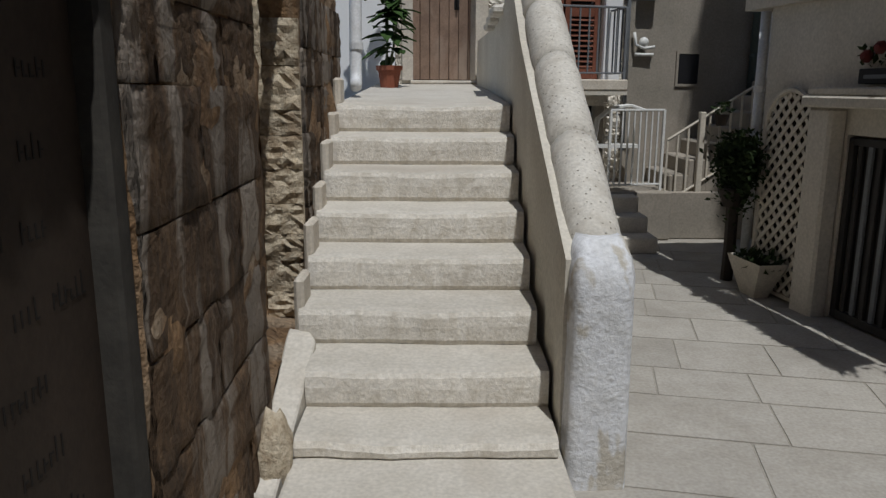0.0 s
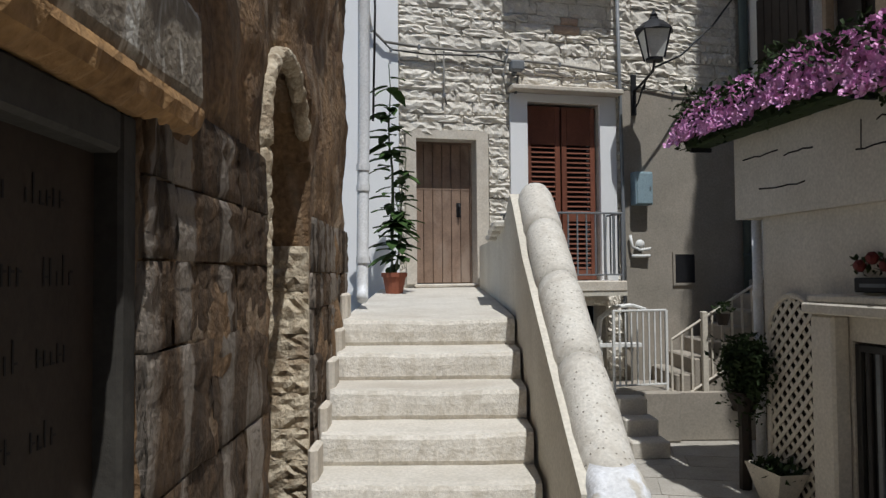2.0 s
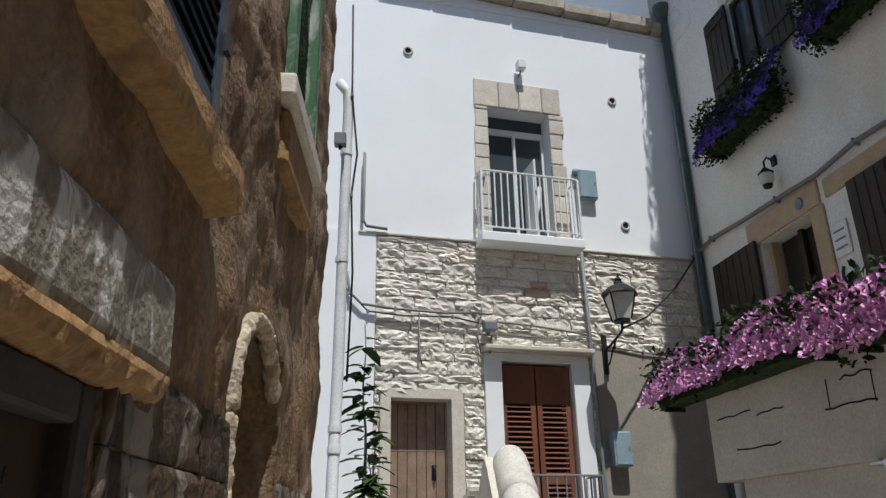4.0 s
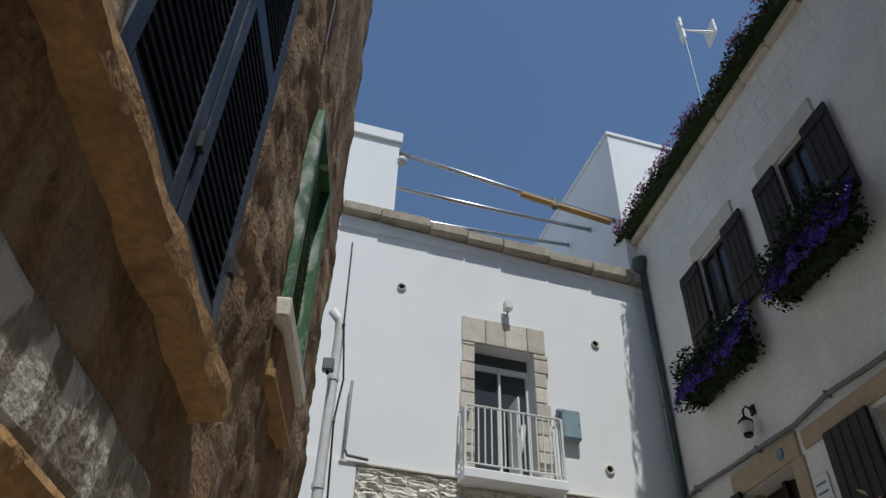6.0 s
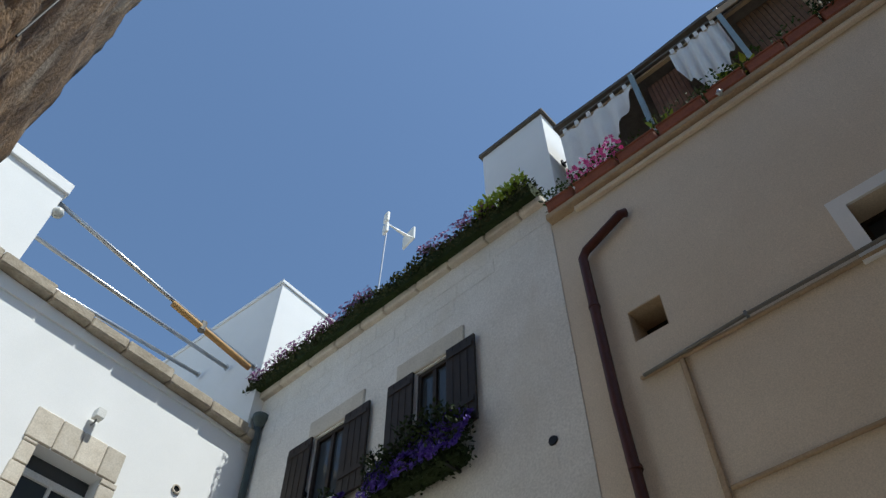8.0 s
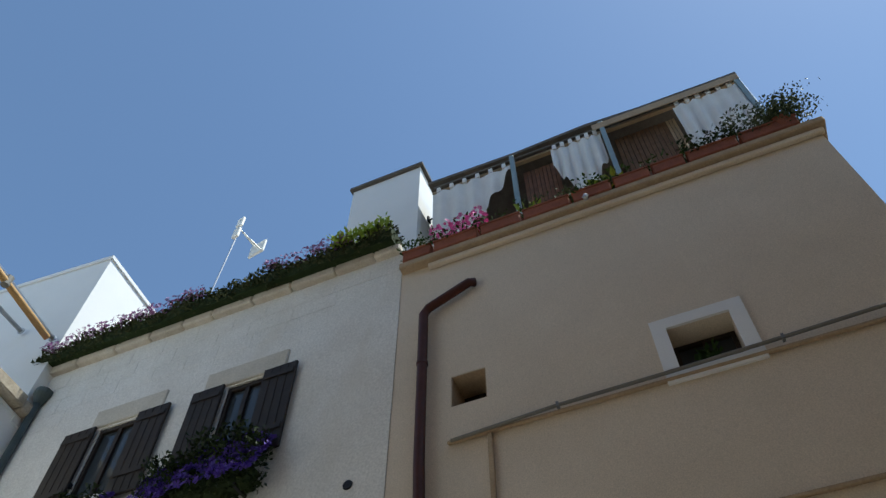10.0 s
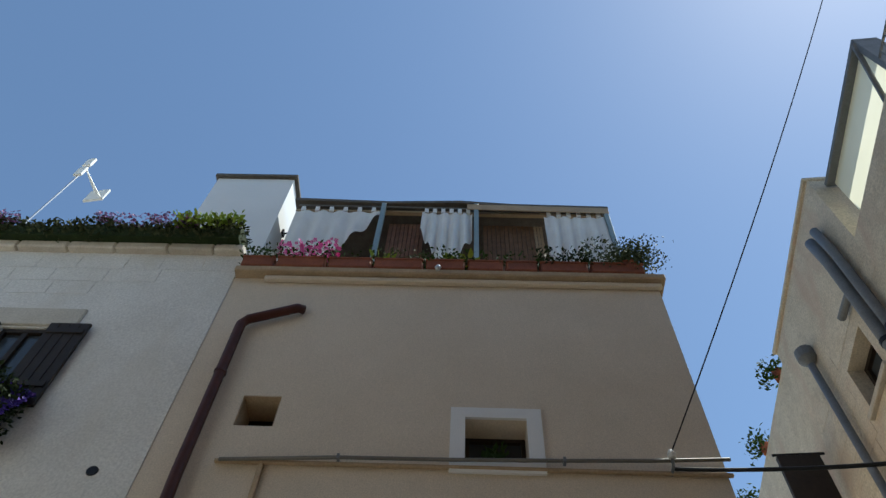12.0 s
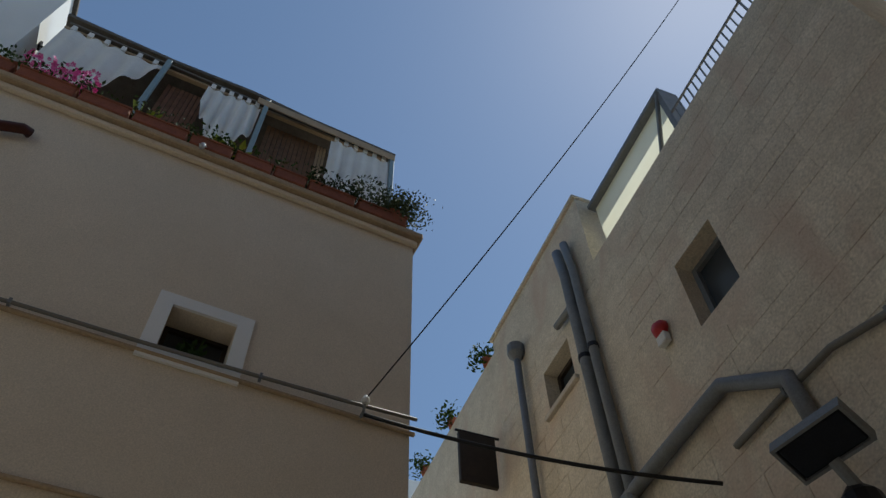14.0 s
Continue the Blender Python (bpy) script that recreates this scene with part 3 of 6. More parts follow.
part("curtain", curt, "cloth", udoor, "pale curtain tied to one side")


def wall_box(name, m, w, d, h, material, label, cat, group=""):
    t = thing(name, m, label, cat, group)
    part("case", box(0, w, -d, 0, 0, h, 0.012, segs=2), material, t)
    ld = part("lid", box(0.015, w - 0.015, -d - 0.012, -d - 0.001, 0.015, h - 0.015, 0.006), material, t)
    part("latch", box(w - 0.05, w - 0.035, -d - 0.02, -d - 0.012, h * 0.45, h * 0.55), "greymetal", ld)
    return t


wall_box("meter_box", FR @ pose(2.21, 0.018, 6.10), 0.27, 0.10, 0.43, "bluegrey", "blue-grey painted meter box on the white wall", "box")
wall_box("meter_box", FR @ pose(2.31, -0.037, 2.62), 0.23, 0.14, 0.40, "bluegrey", "grey electric meter box on the shaded wall", "box")
for x, z in ((2.20, 6.50), (0.84, 6.27)):
    a = thing("small_lamp", FR @ pose(x, -0.03, z), "small blue glass lamp fixed beside the balcony", "lamp", "small balcony lamps")
    part("shade", lathe([(0.02, 0.05), (0.05, 0.03), (0.055, -0.02), (0.03, -0.05)], 10), "bluegrey", a, smooth=True)
    part("arm", tube([(0, 0, 0), (0, 0.05, 0.02)], 0.012, 6), "greymetal", a)
for x, z in ((-0.13, 8.11), (2.90, 7.76), (2.89, 5.79)):
    r = thing("wall_ring", FR @ pose(x, 0.018, z, 90, 0, 0), "small round ceramic vent ring set in the white wall", "ring", "vent rings")
    pts = [(0.055 * math.cos(k * math.tau / 16), 0.055 * math.sin(k * math.tau / 16), 0.012) for k in range(17)]
    part("ring", tube(pts, 0.014, 6), "stonelight", r)
    # No hole is cut: a dark disc stands for the shade inside the ring.
    part("hole", lathe([(0.045, 0.0), (0.045, 0.006)], 14), "dark", r)
spot = thing("flood_lamp", FR @ pose(1.47, 0.018, 7.93), "small white flood lamp over the upper door", "lamp")
part("head", box(-0.06, 0.06, -0.18, -0.05, 0.06, 0.20, 0.01), "whitemetal", spot)
part("arm", tube([(0, 0, 0.02), (0, -0.08, 0.03), (0, -0.10, 0.07)], 0.012, 6), "greymetal", spot)


def cable_run(name, m, pts, r, material, label, group="", clips=True):
    t = thing(name, m, label, "cable", group)
    part("cable", tube(pts, r, 6), material, t, smooth=True)
    if clips:
        for p in pts[1:-1:2]:
            part("clip", box(p[0] - 0.012, p[0] + 0.012, p[1] - r - 0.006, p[1] + r + 0.02, p[2] - r - 0.008, p[2] + r + 0.008), "greymetal", t)
    return t


cable_run("wall_cable", FR, [(-0.88, -0.09, 4.80), (-0.84, -0.09, 4.55), (-0.70, -0.09, 4.42), (-0.3, -0.09, 4.385), (0.3, -0.09, 4.37), (0.74, -0.09, 4.40), (0.78, -0.09, 4.52)], 0.016, "cable", "bundle of grey cables sagging across the rubble wall", "wall cables")
cable_run("wall_cable", FR, [(-0.88, -0.075, 4.60), (-0.62, -0.075, 4.34), (-0.2, -0.08, 4.31), (0.4, -0.08, 4.33), (0.86, -0.08, 4.25)], 0.010, "blackcable", "thin dark cable strung along the rubble wall", "wall cables")
cable_run("wall_cable", FR, [(0.92, -0.08, 4.30), (1.4, -0.08, 4.28), (2.0, -0.08, 4.22), (2.14, -0.08, 4.20)], 0.014, "cable", "grey cable running above the shuttered door", "wall cables")
cable_run("wall_cable", FR, [(-0.01, -0.08, 4.36), (-0.01, -0.08, 3.85), (0.02, -0.08, 3.74)], 0.010, "cable", "short grey cable hanging down the rubble wall", "wall cables")
cable_run("wall_cable", FR, [(0.76, -0.08, 4.36), (0.70, -0.08, 4.12), (0.74, -0.08, 3.90), (0.85, -0.08, 3.93), (0.88, -0.08, 4.12)], 0.010, "cable", "loop of grey cable beside a junction lamp", "wall cables")
cable_run("conduit", FR, [(2.15, -0.09, 5.30), (2.17, -0.09, 4.0), (2.19, -0.09, 2.5), (2.20, -0.09, 0.9)], 0.024, "greymetal", "vertical grey steel conduit on the house front", "wall cables")
cable_run("conduit", FR, [(-0.70, -0.06, 6.42), (-0.70, -0.06, 5.50), (-0.66, -0.06, 5.42), (-0.40, -0.06, 5.40)], 0.020, "cable", "grey conduit bending along the wall ledge", "wall cables")
cable_run("wall_cable", FR, [(2.2, -0.05, 4.1), (2.9, -0.06, 4.02), (3.8, -0.05, 3.95)], 0.010, "cable", "thin cable along the top of the grey plaster", "wall cables")
junction = thing("junction_lamp", FR @ pose(0.84, -0.07, 4.14), "grey flood lamp with its cable on the rubble wall", "lamp")
part("head", box(-0.08, 0.08, -0.14, -0.02, 0.02, 0.13, 0.012), "greymetal", junction)
part("bracket", box(-0.02, 0.02, -0.03, 0.05, 0.0, 0.05), "greymetal", junction)
vent = thing("wall_vent", FR @ pose(2.89, -0.036, 1.68), "small dark arched wall recess with an iron cover", "vent")
part("cover", box(0, 0.27, -0.015, 0, 0, 0.35, 0.012), "darkmetal", vent)
part("rim", pierced(-0.03, 0.30, -0.03, 0.38, 0.02, [(0.0, 0.27, 0.0, 0.35)], y0=-0.02), "greyplaster", vent)
tapbox = thing("gas_meter", FR @ pose(2.40, -0.037, 2.10), "white gas regulator with bent pipes on the wall", "meter")
part("dome", lathe([(0.02, 0.0), (0.08, 0.02), (0.085, 0.06), (0.03, 0.09)], 12), "whitemetal", tapbox, m=pose(0, -0.02, 0.05, 90, 0, 0) @ Matrix.Scale(0.7, 4), smooth=True)
part("pipe", tube([(-0.12, -0.04, 0.16), (-0.10, -0.05, 0.02), (0, -0.06, -0.02), (0.14, -0.05, 0.0)], 0.018, 8), "whitemetal", tapbox, smooth=True)
part("pipe", tube([(-0.10, -0.04, -0.09), (0.13, -0.05, -0.09)], 0.02, 8), "whitemetal", tapbox, smooth=True)

# street lantern on a scrolled bracket
lan = thing("street_lantern", Matrix.Translation((2.40, 8.46, 4.24)), "black iron street lantern with frosted glass on a scrolled bracket", "lantern")
bm = bmesh.new()
a = [bm.verts.new((sx * 0.085, sy * 0.085, 0.0)) for sx, sy in ((-1, -1), (1, -1), (1, 1), (-1, 1))]
b = [bm.verts.new((sx * 0.145, sy * 0.145, 0.30)) for sx, sy in ((-1, -1), (1, -1), (1, 1), (-1, 1))]
for k in range(4):
    bm.faces.new((a[k], a[(k + 1) % 4], b[(k + 1) % 4], b[k]))
bm.faces.new(a[::-1]), bm.faces.new(b)
part("glass_body", bm, "lampglass", lan, "frosted glass panes")
for sx, sy in ((-1, -1), (1, -1), (1, 1), (-1, 1)):
    part("corner_bar", tube([(sx * 0.088, sy * 0.088, -0.01), (sx * 0.150, sy * 0.150, 0.31)], 0.011, 6), "darkmetal", lan)
part("roof", lathe([(0.225, 0.30), (0.21, 0.33), (0.12, 0.41), (0.06, 0.44), (0.05, 0.47)], 8), "darkmetal", lan)
part("finial", lathe([(0.03, 0.46), (0.045, 0.50), (0.02, 0.53), (0.008, 0.57)], 8), "darkmetal", lan)
part("base_ring", lathe([(0.10, -0.03), (0.10, 0.0)], 8), "darkmetal", lan)
part("bracket_arm", tube([(0, 0, -0.03), (0, 0.05, -0.12), (-0.02, 0.25, -0.16), (-0.05, 0.45, -0.20), (-0.08, 0.62, -0.22)], 0.016, 8), "darkmetal", lan)
part("scroll", tube([(-0.08, 0.62, -0.45), (-0.06, 0.50, -0.40), (-0.04, 0.36, -0.25), (-0.03, 0.28, -0.20), (-0.03, 0.33, -0.27), (-0.04, 0.40, -0.26)], 0.011, 6), "darkmetal", lan)
part("wall_plate", box(-0.11, -0.05, 0.60, 0.66, -0.52, -0.02, 0.006), "darkmetal", lan)

# white drainpipe, at the end of the old wall
pipe = thing("drainpipe", Matrix.Translation((-0.665, 5.86, 1.6)), "white drainpipe with collars running down to the landing", "pipe")
part("pipe", tube([(0.01, -0.10, 0.03), (0.005, -0.04, 0.06), (0, 0, 0.14), (0.02, 0, 1.5), (0.03, 0, 3.9), (0.02, 0, 4.05), (-0.06, 0, 4.16)], 0.046, 12), "whitepvc", pipe, smooth=True)
for z in (0.30, 0.86, 1.02, 2.4, 3.4):
    part("collar", lathe([(0.054, 0), (0.054, 0.05)], 12), "whitepvc", pipe, m=pose(0.006 + z * 0.006, 0, z))
cable_run("loose_cable", Matrix.Translation((-0.60, 5.82, 0)), [(-0.02, 0, 6.6), (0.0, 0, 5.6), (0.06, 0, 5.0), (0.02, 0, 4.6), (0.05, 0, 3.9), (0.03, 0, 3.0)], 0.009, "blackcable", "thin black cable hanging loose beside the drainpipe", "wall cables")
junc = thing("junction_box", Matrix.Translation((-0.68, 5.72, 5.02)), "small grey junction box on the corner of the old wall", "box")
part("case", box(-0.05, 0.05, -0.04, 0.04, 0, 0.12, 0.008), "greymetal", junc)
part("gland", lathe([(0.015, -0.03), (0.015, 0.0)], 8), "blackcable", junc)

# ---- stairs ----
stairs = thing("stone_staircase", Matrix(), "worn pale limestone staircase of eight steps up to a landing", "staircase")
RISE, RUN, Y0, BASE = 0.185, 0.315, 2.845, 0.04   # the landing edge lies at 1.52


def worn_step(w, d, h, seed, nose, rise=0.004):
    """One tread block with a dished, chipped front edge and a pitted face."""
    nx, bm = 26, bmesh.new()
    prof = [(0.016, 0.0), (0.004, h * 0.14), (0.0, h * 0.55), (0.002, h - 0.034), (0.010, h - 0.011), (0.045, h), (d, h + rise)]
    rows = []
    for i in range(nx + 1):
        x = -w / 2 + w * i / nx
        row = []
        for k, (y, z) in enumerate(prof):
            n1 = noise.noise(Vector((x * 3.1 + seed * 7, y * 3, z * 2 + seed)))
            n2 = noise.noise(Vector((x * 11 + seed * 3, y * 9, z * 8)))
            dy = (0.016 * n1 + 0.007 * n2) * (1 if k < 5 else 0.2)
            dz = (-0.012 * math.exp(-(x / (w * 0.3)) ** 2) + 0.005 * n1 + 0.003 * n2) if 2 <= k <= 5 else 0.0
            row.append(bm.verts.new((x, y + dy - nose, z + dz)))
        rows.append(row)
    for i in range(nx):
        for k in range(len(prof) - 1):
            bm.faces.new((rows[i][k], rows[i + 1][k], rows[i + 1][k + 1], rows[i][k + 1]))
    base = [[bm.verts.new((r[0].co.x, d, 0.0))] for r in rows]
    for i in range(nx):
        bm.faces.new((rows[i][0], base[i][0], base[i + 1][0], rows[i + 1][0]))
        bm.faces.new((base[i][0], rows[i][-1], rows[i + 1][-1], base[i + 1][0]))
    bm.faces.new([base[0][0]] + rows[0])
    bm.faces.new(([base[-1][0]] + rows[-1])[::-1])
    bm.normal_update()
    # Upright faces get the lightened riser colour, which offsets their slanting sun.
    for f_ in bm.faces:
        f_.material_index = 1 if abs(f_.normal.y) > 0.75 else 0
    return bm


for i in range(8):
    last = i == 7
    d = (8.55 - (Y0 + RUN * 7)) if last else RUN + 0.10
    z0 = BASE + RISE * i + (0.10 if i == 0 else 0)
    h = BASE + RISE * (i + 1) - z0
    ob = part("landing_slab" if last else "step", worn_step(1.14 if i > 1 else 1.08, d, h, i + 1, 0.0, 0.14 if last else 0.004), "step", stairs, m=pose(-0.14 + (0.05 if i < 2 else 0), Y0 + RUN * i, z0, 0, 0, -1.2 * (i == 2)))
    ob.data.materials.append(M["riser"])
part("foot_slab", box(-0.64, 0.475, 1.95, Y0 + 0.12, -0.02, 0.14, 0.018, segs=2), "step", stairs)
part("core", box(-0.70, 0.42, Y0 + 0.5, 8.5, -0.2, 0.4), "mortar", stairs)
ramp = structure("stair_curb", bmesh.new(), "step", Matrix(), "narrow sloping stone curb between the stairs and the old wall", "curb")
bm = bmesh.new()
rowsc = []
for x0, x1, y, z in ((-0.76, -0.66, 2.62, 0.12), (-0.76, -0.645, 3.0, 0.26), (-0.76, -0.62, 3.42, 0.47), (-0.76, -0.66, 3.50, 0.49)):
    rowsc.append([bm.verts.new((x0, y, -0.1)), bm.verts.new((x0, y, z)), bm.verts.new((x1, y, z - 0.015)), bm.verts.new((x1 + 0.01, y, -0.1))])
for i in range(3):
    for k in range(3):
        bm.faces.new((rowsc[i][k], rowsc[i][k + 1], rowsc[i + 1][k + 1], rowsc[i + 1][k]))
bm.faces.new(rowsc[0][::-1]), bm.faces.new(rowsc[-1])
bmesh.ops.bevel(bm, geom=[e for e in bm.edges], offset=0.008, segments=1, affect="EDGES")
bm.to_mesh(ramp.data)
bm.free()
for i in range(2, 8):
    s = thing("skirting_stone", Matrix.Translation((-0.735, Y0 + RUN * i, BASE + RISE * i + 0.02)), "small upright pale stone set between step and wall", "stone", "stones along the stairs")
    part("stone", box(0, 0.05, 0.03, 0.24, 0, 0.30 + 0.03 * (i % 2), 0.015), "stonelight", s)

# parapet of the stairs
par = thing("stair_parapet", Matrix(), "ivory plastered stair parapet with a rounded pitted stone cap", "parapet")
bm = bmesh.new()
prof = [(2.98, -0.1, 0.95), (3.26, -0.1, 1.09), (3.88, 0.2, 1.44), (4.7, 0.6, 1.90), (5.24, 0.9, 2.27), (5.42, 1.0, 2.38), (5.55, 1.2, 2.34), (5.75, 1.3, 2.22), (7.0, 1.4, 2.12), (8.5, 1.4, 2.12)]
rows = []
for y, z0, z1 in prof:
    xi = 0.47 - (y - 2.98) * 0.012 if y < 7 else 0.42 - (y - 7.0) * 0.02
    xo = 0.70 + (0.0 if y < 5.5 else -0.04)
    rows.append([bm.verts.new((xi + 0.025 * noise.noise(Vector((y, 3, z0))), y, z0)), bm.verts.new((xi + 0.01 * noise.noise(Vector((y * 2, 1, z1))), y, z1)), bm.verts.new((xo, y, z1)), bm.verts.new((xo, y, -0.1))])
for i in range(len(rows) - 1):
    for k in range(3):
        bm.faces.new((rows[i][k], rows[i][k + 1], rows[i + 1][k + 1], rows[i + 1][k]))
    bm.faces.new((rows[i][3], rows[i][0], rows[i + 1][0], rows[i + 1][3]))
bm.faces.new(rows[0][::-1]), bm.faces.new(rows[-1])
part("wall", bm, "parapet", par)
cap_line = [(y, 0.945 + 0.618 * (y - 3.07)) for y in (3.08, 3.715, 3.722, 4.355, 4.362, 4.90, 4.907, 5.36)]
for i in (0, 2, 4, 6):
    (ya, za), (yb, zb) = cap_line[i], cap_line[i + 1]
    bm = bmesh.new()
    rows = []
    for s in range(9):
        f = s / 8
        y, z = ya + (yb - ya) * f, za + (zb - za) * f
        row = []
        for k in range(11):
            a = math.pi * k / 10
            n1 = noise.noise(Vector((y * 9, a * 2, i)))
            g = 1.0 - (0.06 if s in (0, 8) else 0)
            row.append(bm.verts.new((0.615 - math.cos(a) * 0.125 * g * (1 + 0.05 * n1), y - math.sin(a) * 0.05, z - 0.03 + math.sin(a) * 0.125 * g * (1 + 0.05 * n1))))
        rows.append(row)
    for s in range(8):
        for k in range(10):
            bm.faces.new((rows[s][k], rows[s][k + 1], rows[s + 1][k + 1], rows[s + 1][k]))
    bm.faces.new(rows[0][::-1]), bm.faces.new(rows[-1])
    part("cap_stone", bm, "cap", par, smooth=True)
post = part("end_post", bmesh.new(), "postwhite", par, "flaking white limewashed end post")
bm = bmesh.new()
nz, nk = 16, 20
rows = []
for j in range(nz + 1):
    z = -0.1 + 1.14 * j / nz
    top = max(0.0, (z - 0.90) / 0.14)
    row = []
    for k in range(nk):
        a = math.tau * k / nk
        c, s = math.cos(a), math.sin(a)
        x = math.copysign(abs(c) ** 0.45, c) * (0.125 + 0.01 * (1 - z)) * (1 - 0.28 * top * top)
        y = math.copysign(abs(s) ** 0.45, s) * 0.14 * (1 - 0.35 * top * top)
        n1 = noise.noise(Vector((c * 2, s * 2, z * 3))) + 0.5 * noise.noise(Vector((c * 6, s * 6, z * 9)))
        row.append(bm.verts.new((0.612 + x * (1 + 0.05 * n1), 2.99 + y * (1 + 0.05 * n1) + 0.05 * top, z)))
    rows.append(row)
for j in range(nz):
    for k in range(nk):
        bm.faces.new((rows[j][k], rows[j][(k + 1) % nk], rows[j + 1][(k + 1) % nk], rows[j + 1][k]))
bm.faces.new(rows[-1])
bm.to_mesh(post.data)
bm.free()
for p in post.data.polygons:
    p.use_smooth = True
for k in range(3):
    b = thing("coping_brick", Matrix.Translation((0.44, 5.95 + k * 0.33, 2.16 - k * 0.03)), "rough stone coping brick on the low landing wall", "brick", "coping bricks")
    part("brick", box(-0.09, 0.20, -0.155, 0.155, 0, 0.06, 0.015), "cap", b)

# potted rubber plant on the landing
pot = thing("potted_plant", Matrix.Translation((-0.52, 7.62, 1.615)), "tall leggy rubber plant in a terracotta pot on the landing", "plant")
part("pot", lathe([(0.085, 0.0), (0.115, 0.17), (0.13, 0.172), (0.132, 0.215), (0.112, 0.215), (0.10, 0.19)], 18), "terracotta", pot, "terracotta pot")
part("soil", lathe([(0.10, 0.185), (0.02, 0.195)], 12), "dark", pot)
rng = random.Random(21)
bmL = bmesh.new()
for s in range(4):
    pts, x, y = [], rng.uniform(-0.04, 0.04), rng.uniform(-0.04, 0.04)
    H = (2.15, 1.75, 1.2, 0.8)[s]
    for k in range(9):
        pts.append((x, y, 0.18 + H * k / 8))
        x += rng.uniform(-0.03, 0.03)
        y += rng.uniform(-0.03, 0.03)
    part("stem", tube(pts, [0.012 - 0.0009 * k for k in range(9)], 6), "greyleaf", pot)
    for k in range(int(34 * H / 1.6)):
        t = rng.uniform(0.12, 1.0) * 8
        i = min(int(t), 7)
        p = Vector(pts[i]).lerp(Vector(pts[i + 1]), t - i)
        a = rng.uniform(0, math.tau)
        d = Vector((math.cos(a), math.sin(a), rng.uniform(-0.3, 0.5))).normalized()
        w = d.cross(Vector((0, 0, 1))).normalized()
        L = rng.uniform(0.18, 0.30)
        ctr = [p + d * L * q - Vector((0, 0, 0.10 * L * q * q * 3)) for q in (0.12, 0.35, 0.65, 1.0)]
        wd = [0.10, 0.24, 0.22, 0.02]
        prev = None
        for c, ww in zip(ctr, wd):
            cur = (bmL.verts.new(c + w * L * ww), bmL.verts.new(c - Vector((0, 0, 0.012))), bmL.verts.new(c - w * L * ww))
            if prev:
                bmL.faces.new((prev[0], prev[1], cur[1], cur[0]))
                bmL.faces.new((prev[1], prev[2], cur[2], cur[1]))
            prev = cur
part("leaves", bmL, "leaf", pot, "large glossy dark green leaves", smooth=True)

# ---- old wall beside the stairs (local x along the wall, y into it) ----
NICHE = (2.98, 3.92, 0.45, 2.80)
L_HOLES = dict(door=(0.55, 1.74, -0.2, 2.18), shutter=(0.95, 2.36, 3.12, 6.5), green=(3.42, 4.30, 4.12, 5.85))


def in_niche(u, z):
    c, r = (NICHE[0] + NICHE[1]) / 2, (NICHE[1] - NICHE[0]) / 2
    top = NICHE[3] - r
    if z < NICHE[2] or u < NICHE[0] or u > NICHE[1]:
        return False
    return z < top or (u - c) ** 2 + (z - top) ** 2 < r * r


def wall_depth(u, z):
    p = Vector((u * 1.1, z * 1.1, 2.0))
    d = 0.05 * noise.noise(p) + 0.030 * noise.noise(p * 3.3) + 0.014 * noise.noise(p * 9.0) + 0.008 * noise.noise(p * 21.0)
    if in_niche(u, z):
        d = 0.34 + d * 0.5
    return d


bm = bmesh.new()
us = [-4.2 + 0.35 * k for k in range(12)] + [0.0 + 0.045 * k for k in range(1, 121)]
us = [u for u in us if u < 5.50] + [5.52]
zs = [-0.1 + 0.05 * k for k in range(140)] + [6.9 + 0.2 * k for k in range(1, 36)]
for h in L_HOLES.values():
    us = [u for u in us if abs(u - h[0]) > 0.02 and abs(u - h[1]) > 0.02] + [h[0], h[1]]
    zs = [z for z in zs if abs(z - h[2]) > 0.02 and abs(z - h[3]) > 0.02] + [h[2], h[3]]
us, zs = sorted(set(us)), sorted(set(zs))
grid = [[bm.verts.new((u, wall_depth(u, z), z)) for z in zs] for u in us]


def in_hole(u, z):
    return any(h[0] < u < h[1] and h[2] < z < h[3] for h in L_HOLES.values())


def lsolid(i, j):
    if i < 0 or j < 0 or i >= len(us) - 1 or j >= len(zs) - 1:
        return False
    return not in_hole((us[i] + us[i + 1]) / 2, (zs[j] + zs[j + 1]) / 2)


deep = {}


def dv(i, j):
    if (i, j) not in deep:
        deep[i, j] = bm.verts.new((us[i], 0.55, zs[j]))
    return deep[i, j]


for i in range(len(us) - 1):
    for j in range(len(zs) - 1):
        if not lsolid(i, j):
            continue
        bm.faces.new((grid[i][j], grid[i + 1][j], grid[i + 1][j + 1], grid[i][j + 1]))
        if not lsolid(i - 1, j):
            bm.faces.new((dv(i, j), grid[i][j], grid[i][j + 1], dv(i, j + 1)))
        if not lsolid(i + 1, j):
            bm.faces.new((grid[i + 1][j], dv(i + 1, j), dv(i + 1, j + 1), grid[i + 1][j + 1]))
        if not lsolid(i, j - 1):
            bm.faces.new((dv(i, j), dv(i + 1, j), grid[i + 1][j], grid[i][j]))
        if not lsolid(i, j + 1):
            bm.faces.new((grid[i][j + 1], grid[i + 1][j + 1], dv(i + 1, j + 1), dv(i, j + 1)))
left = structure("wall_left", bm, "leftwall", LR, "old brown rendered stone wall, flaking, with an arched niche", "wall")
for p in left.data.polygons:
    p.use_smooth = True
structure("wall_left_core", box(-4.2, 5.45, 0.60, 1.4, -0.1, 13.8), "mortar", LR, "solid core behind the old wall", "wall")

# broken rim of the niche and its far jamb
rim = thing("niche_rim", LR, "broken pale rubble rim round an arched wall niche", "stone rim")
rng = random.Random(61)
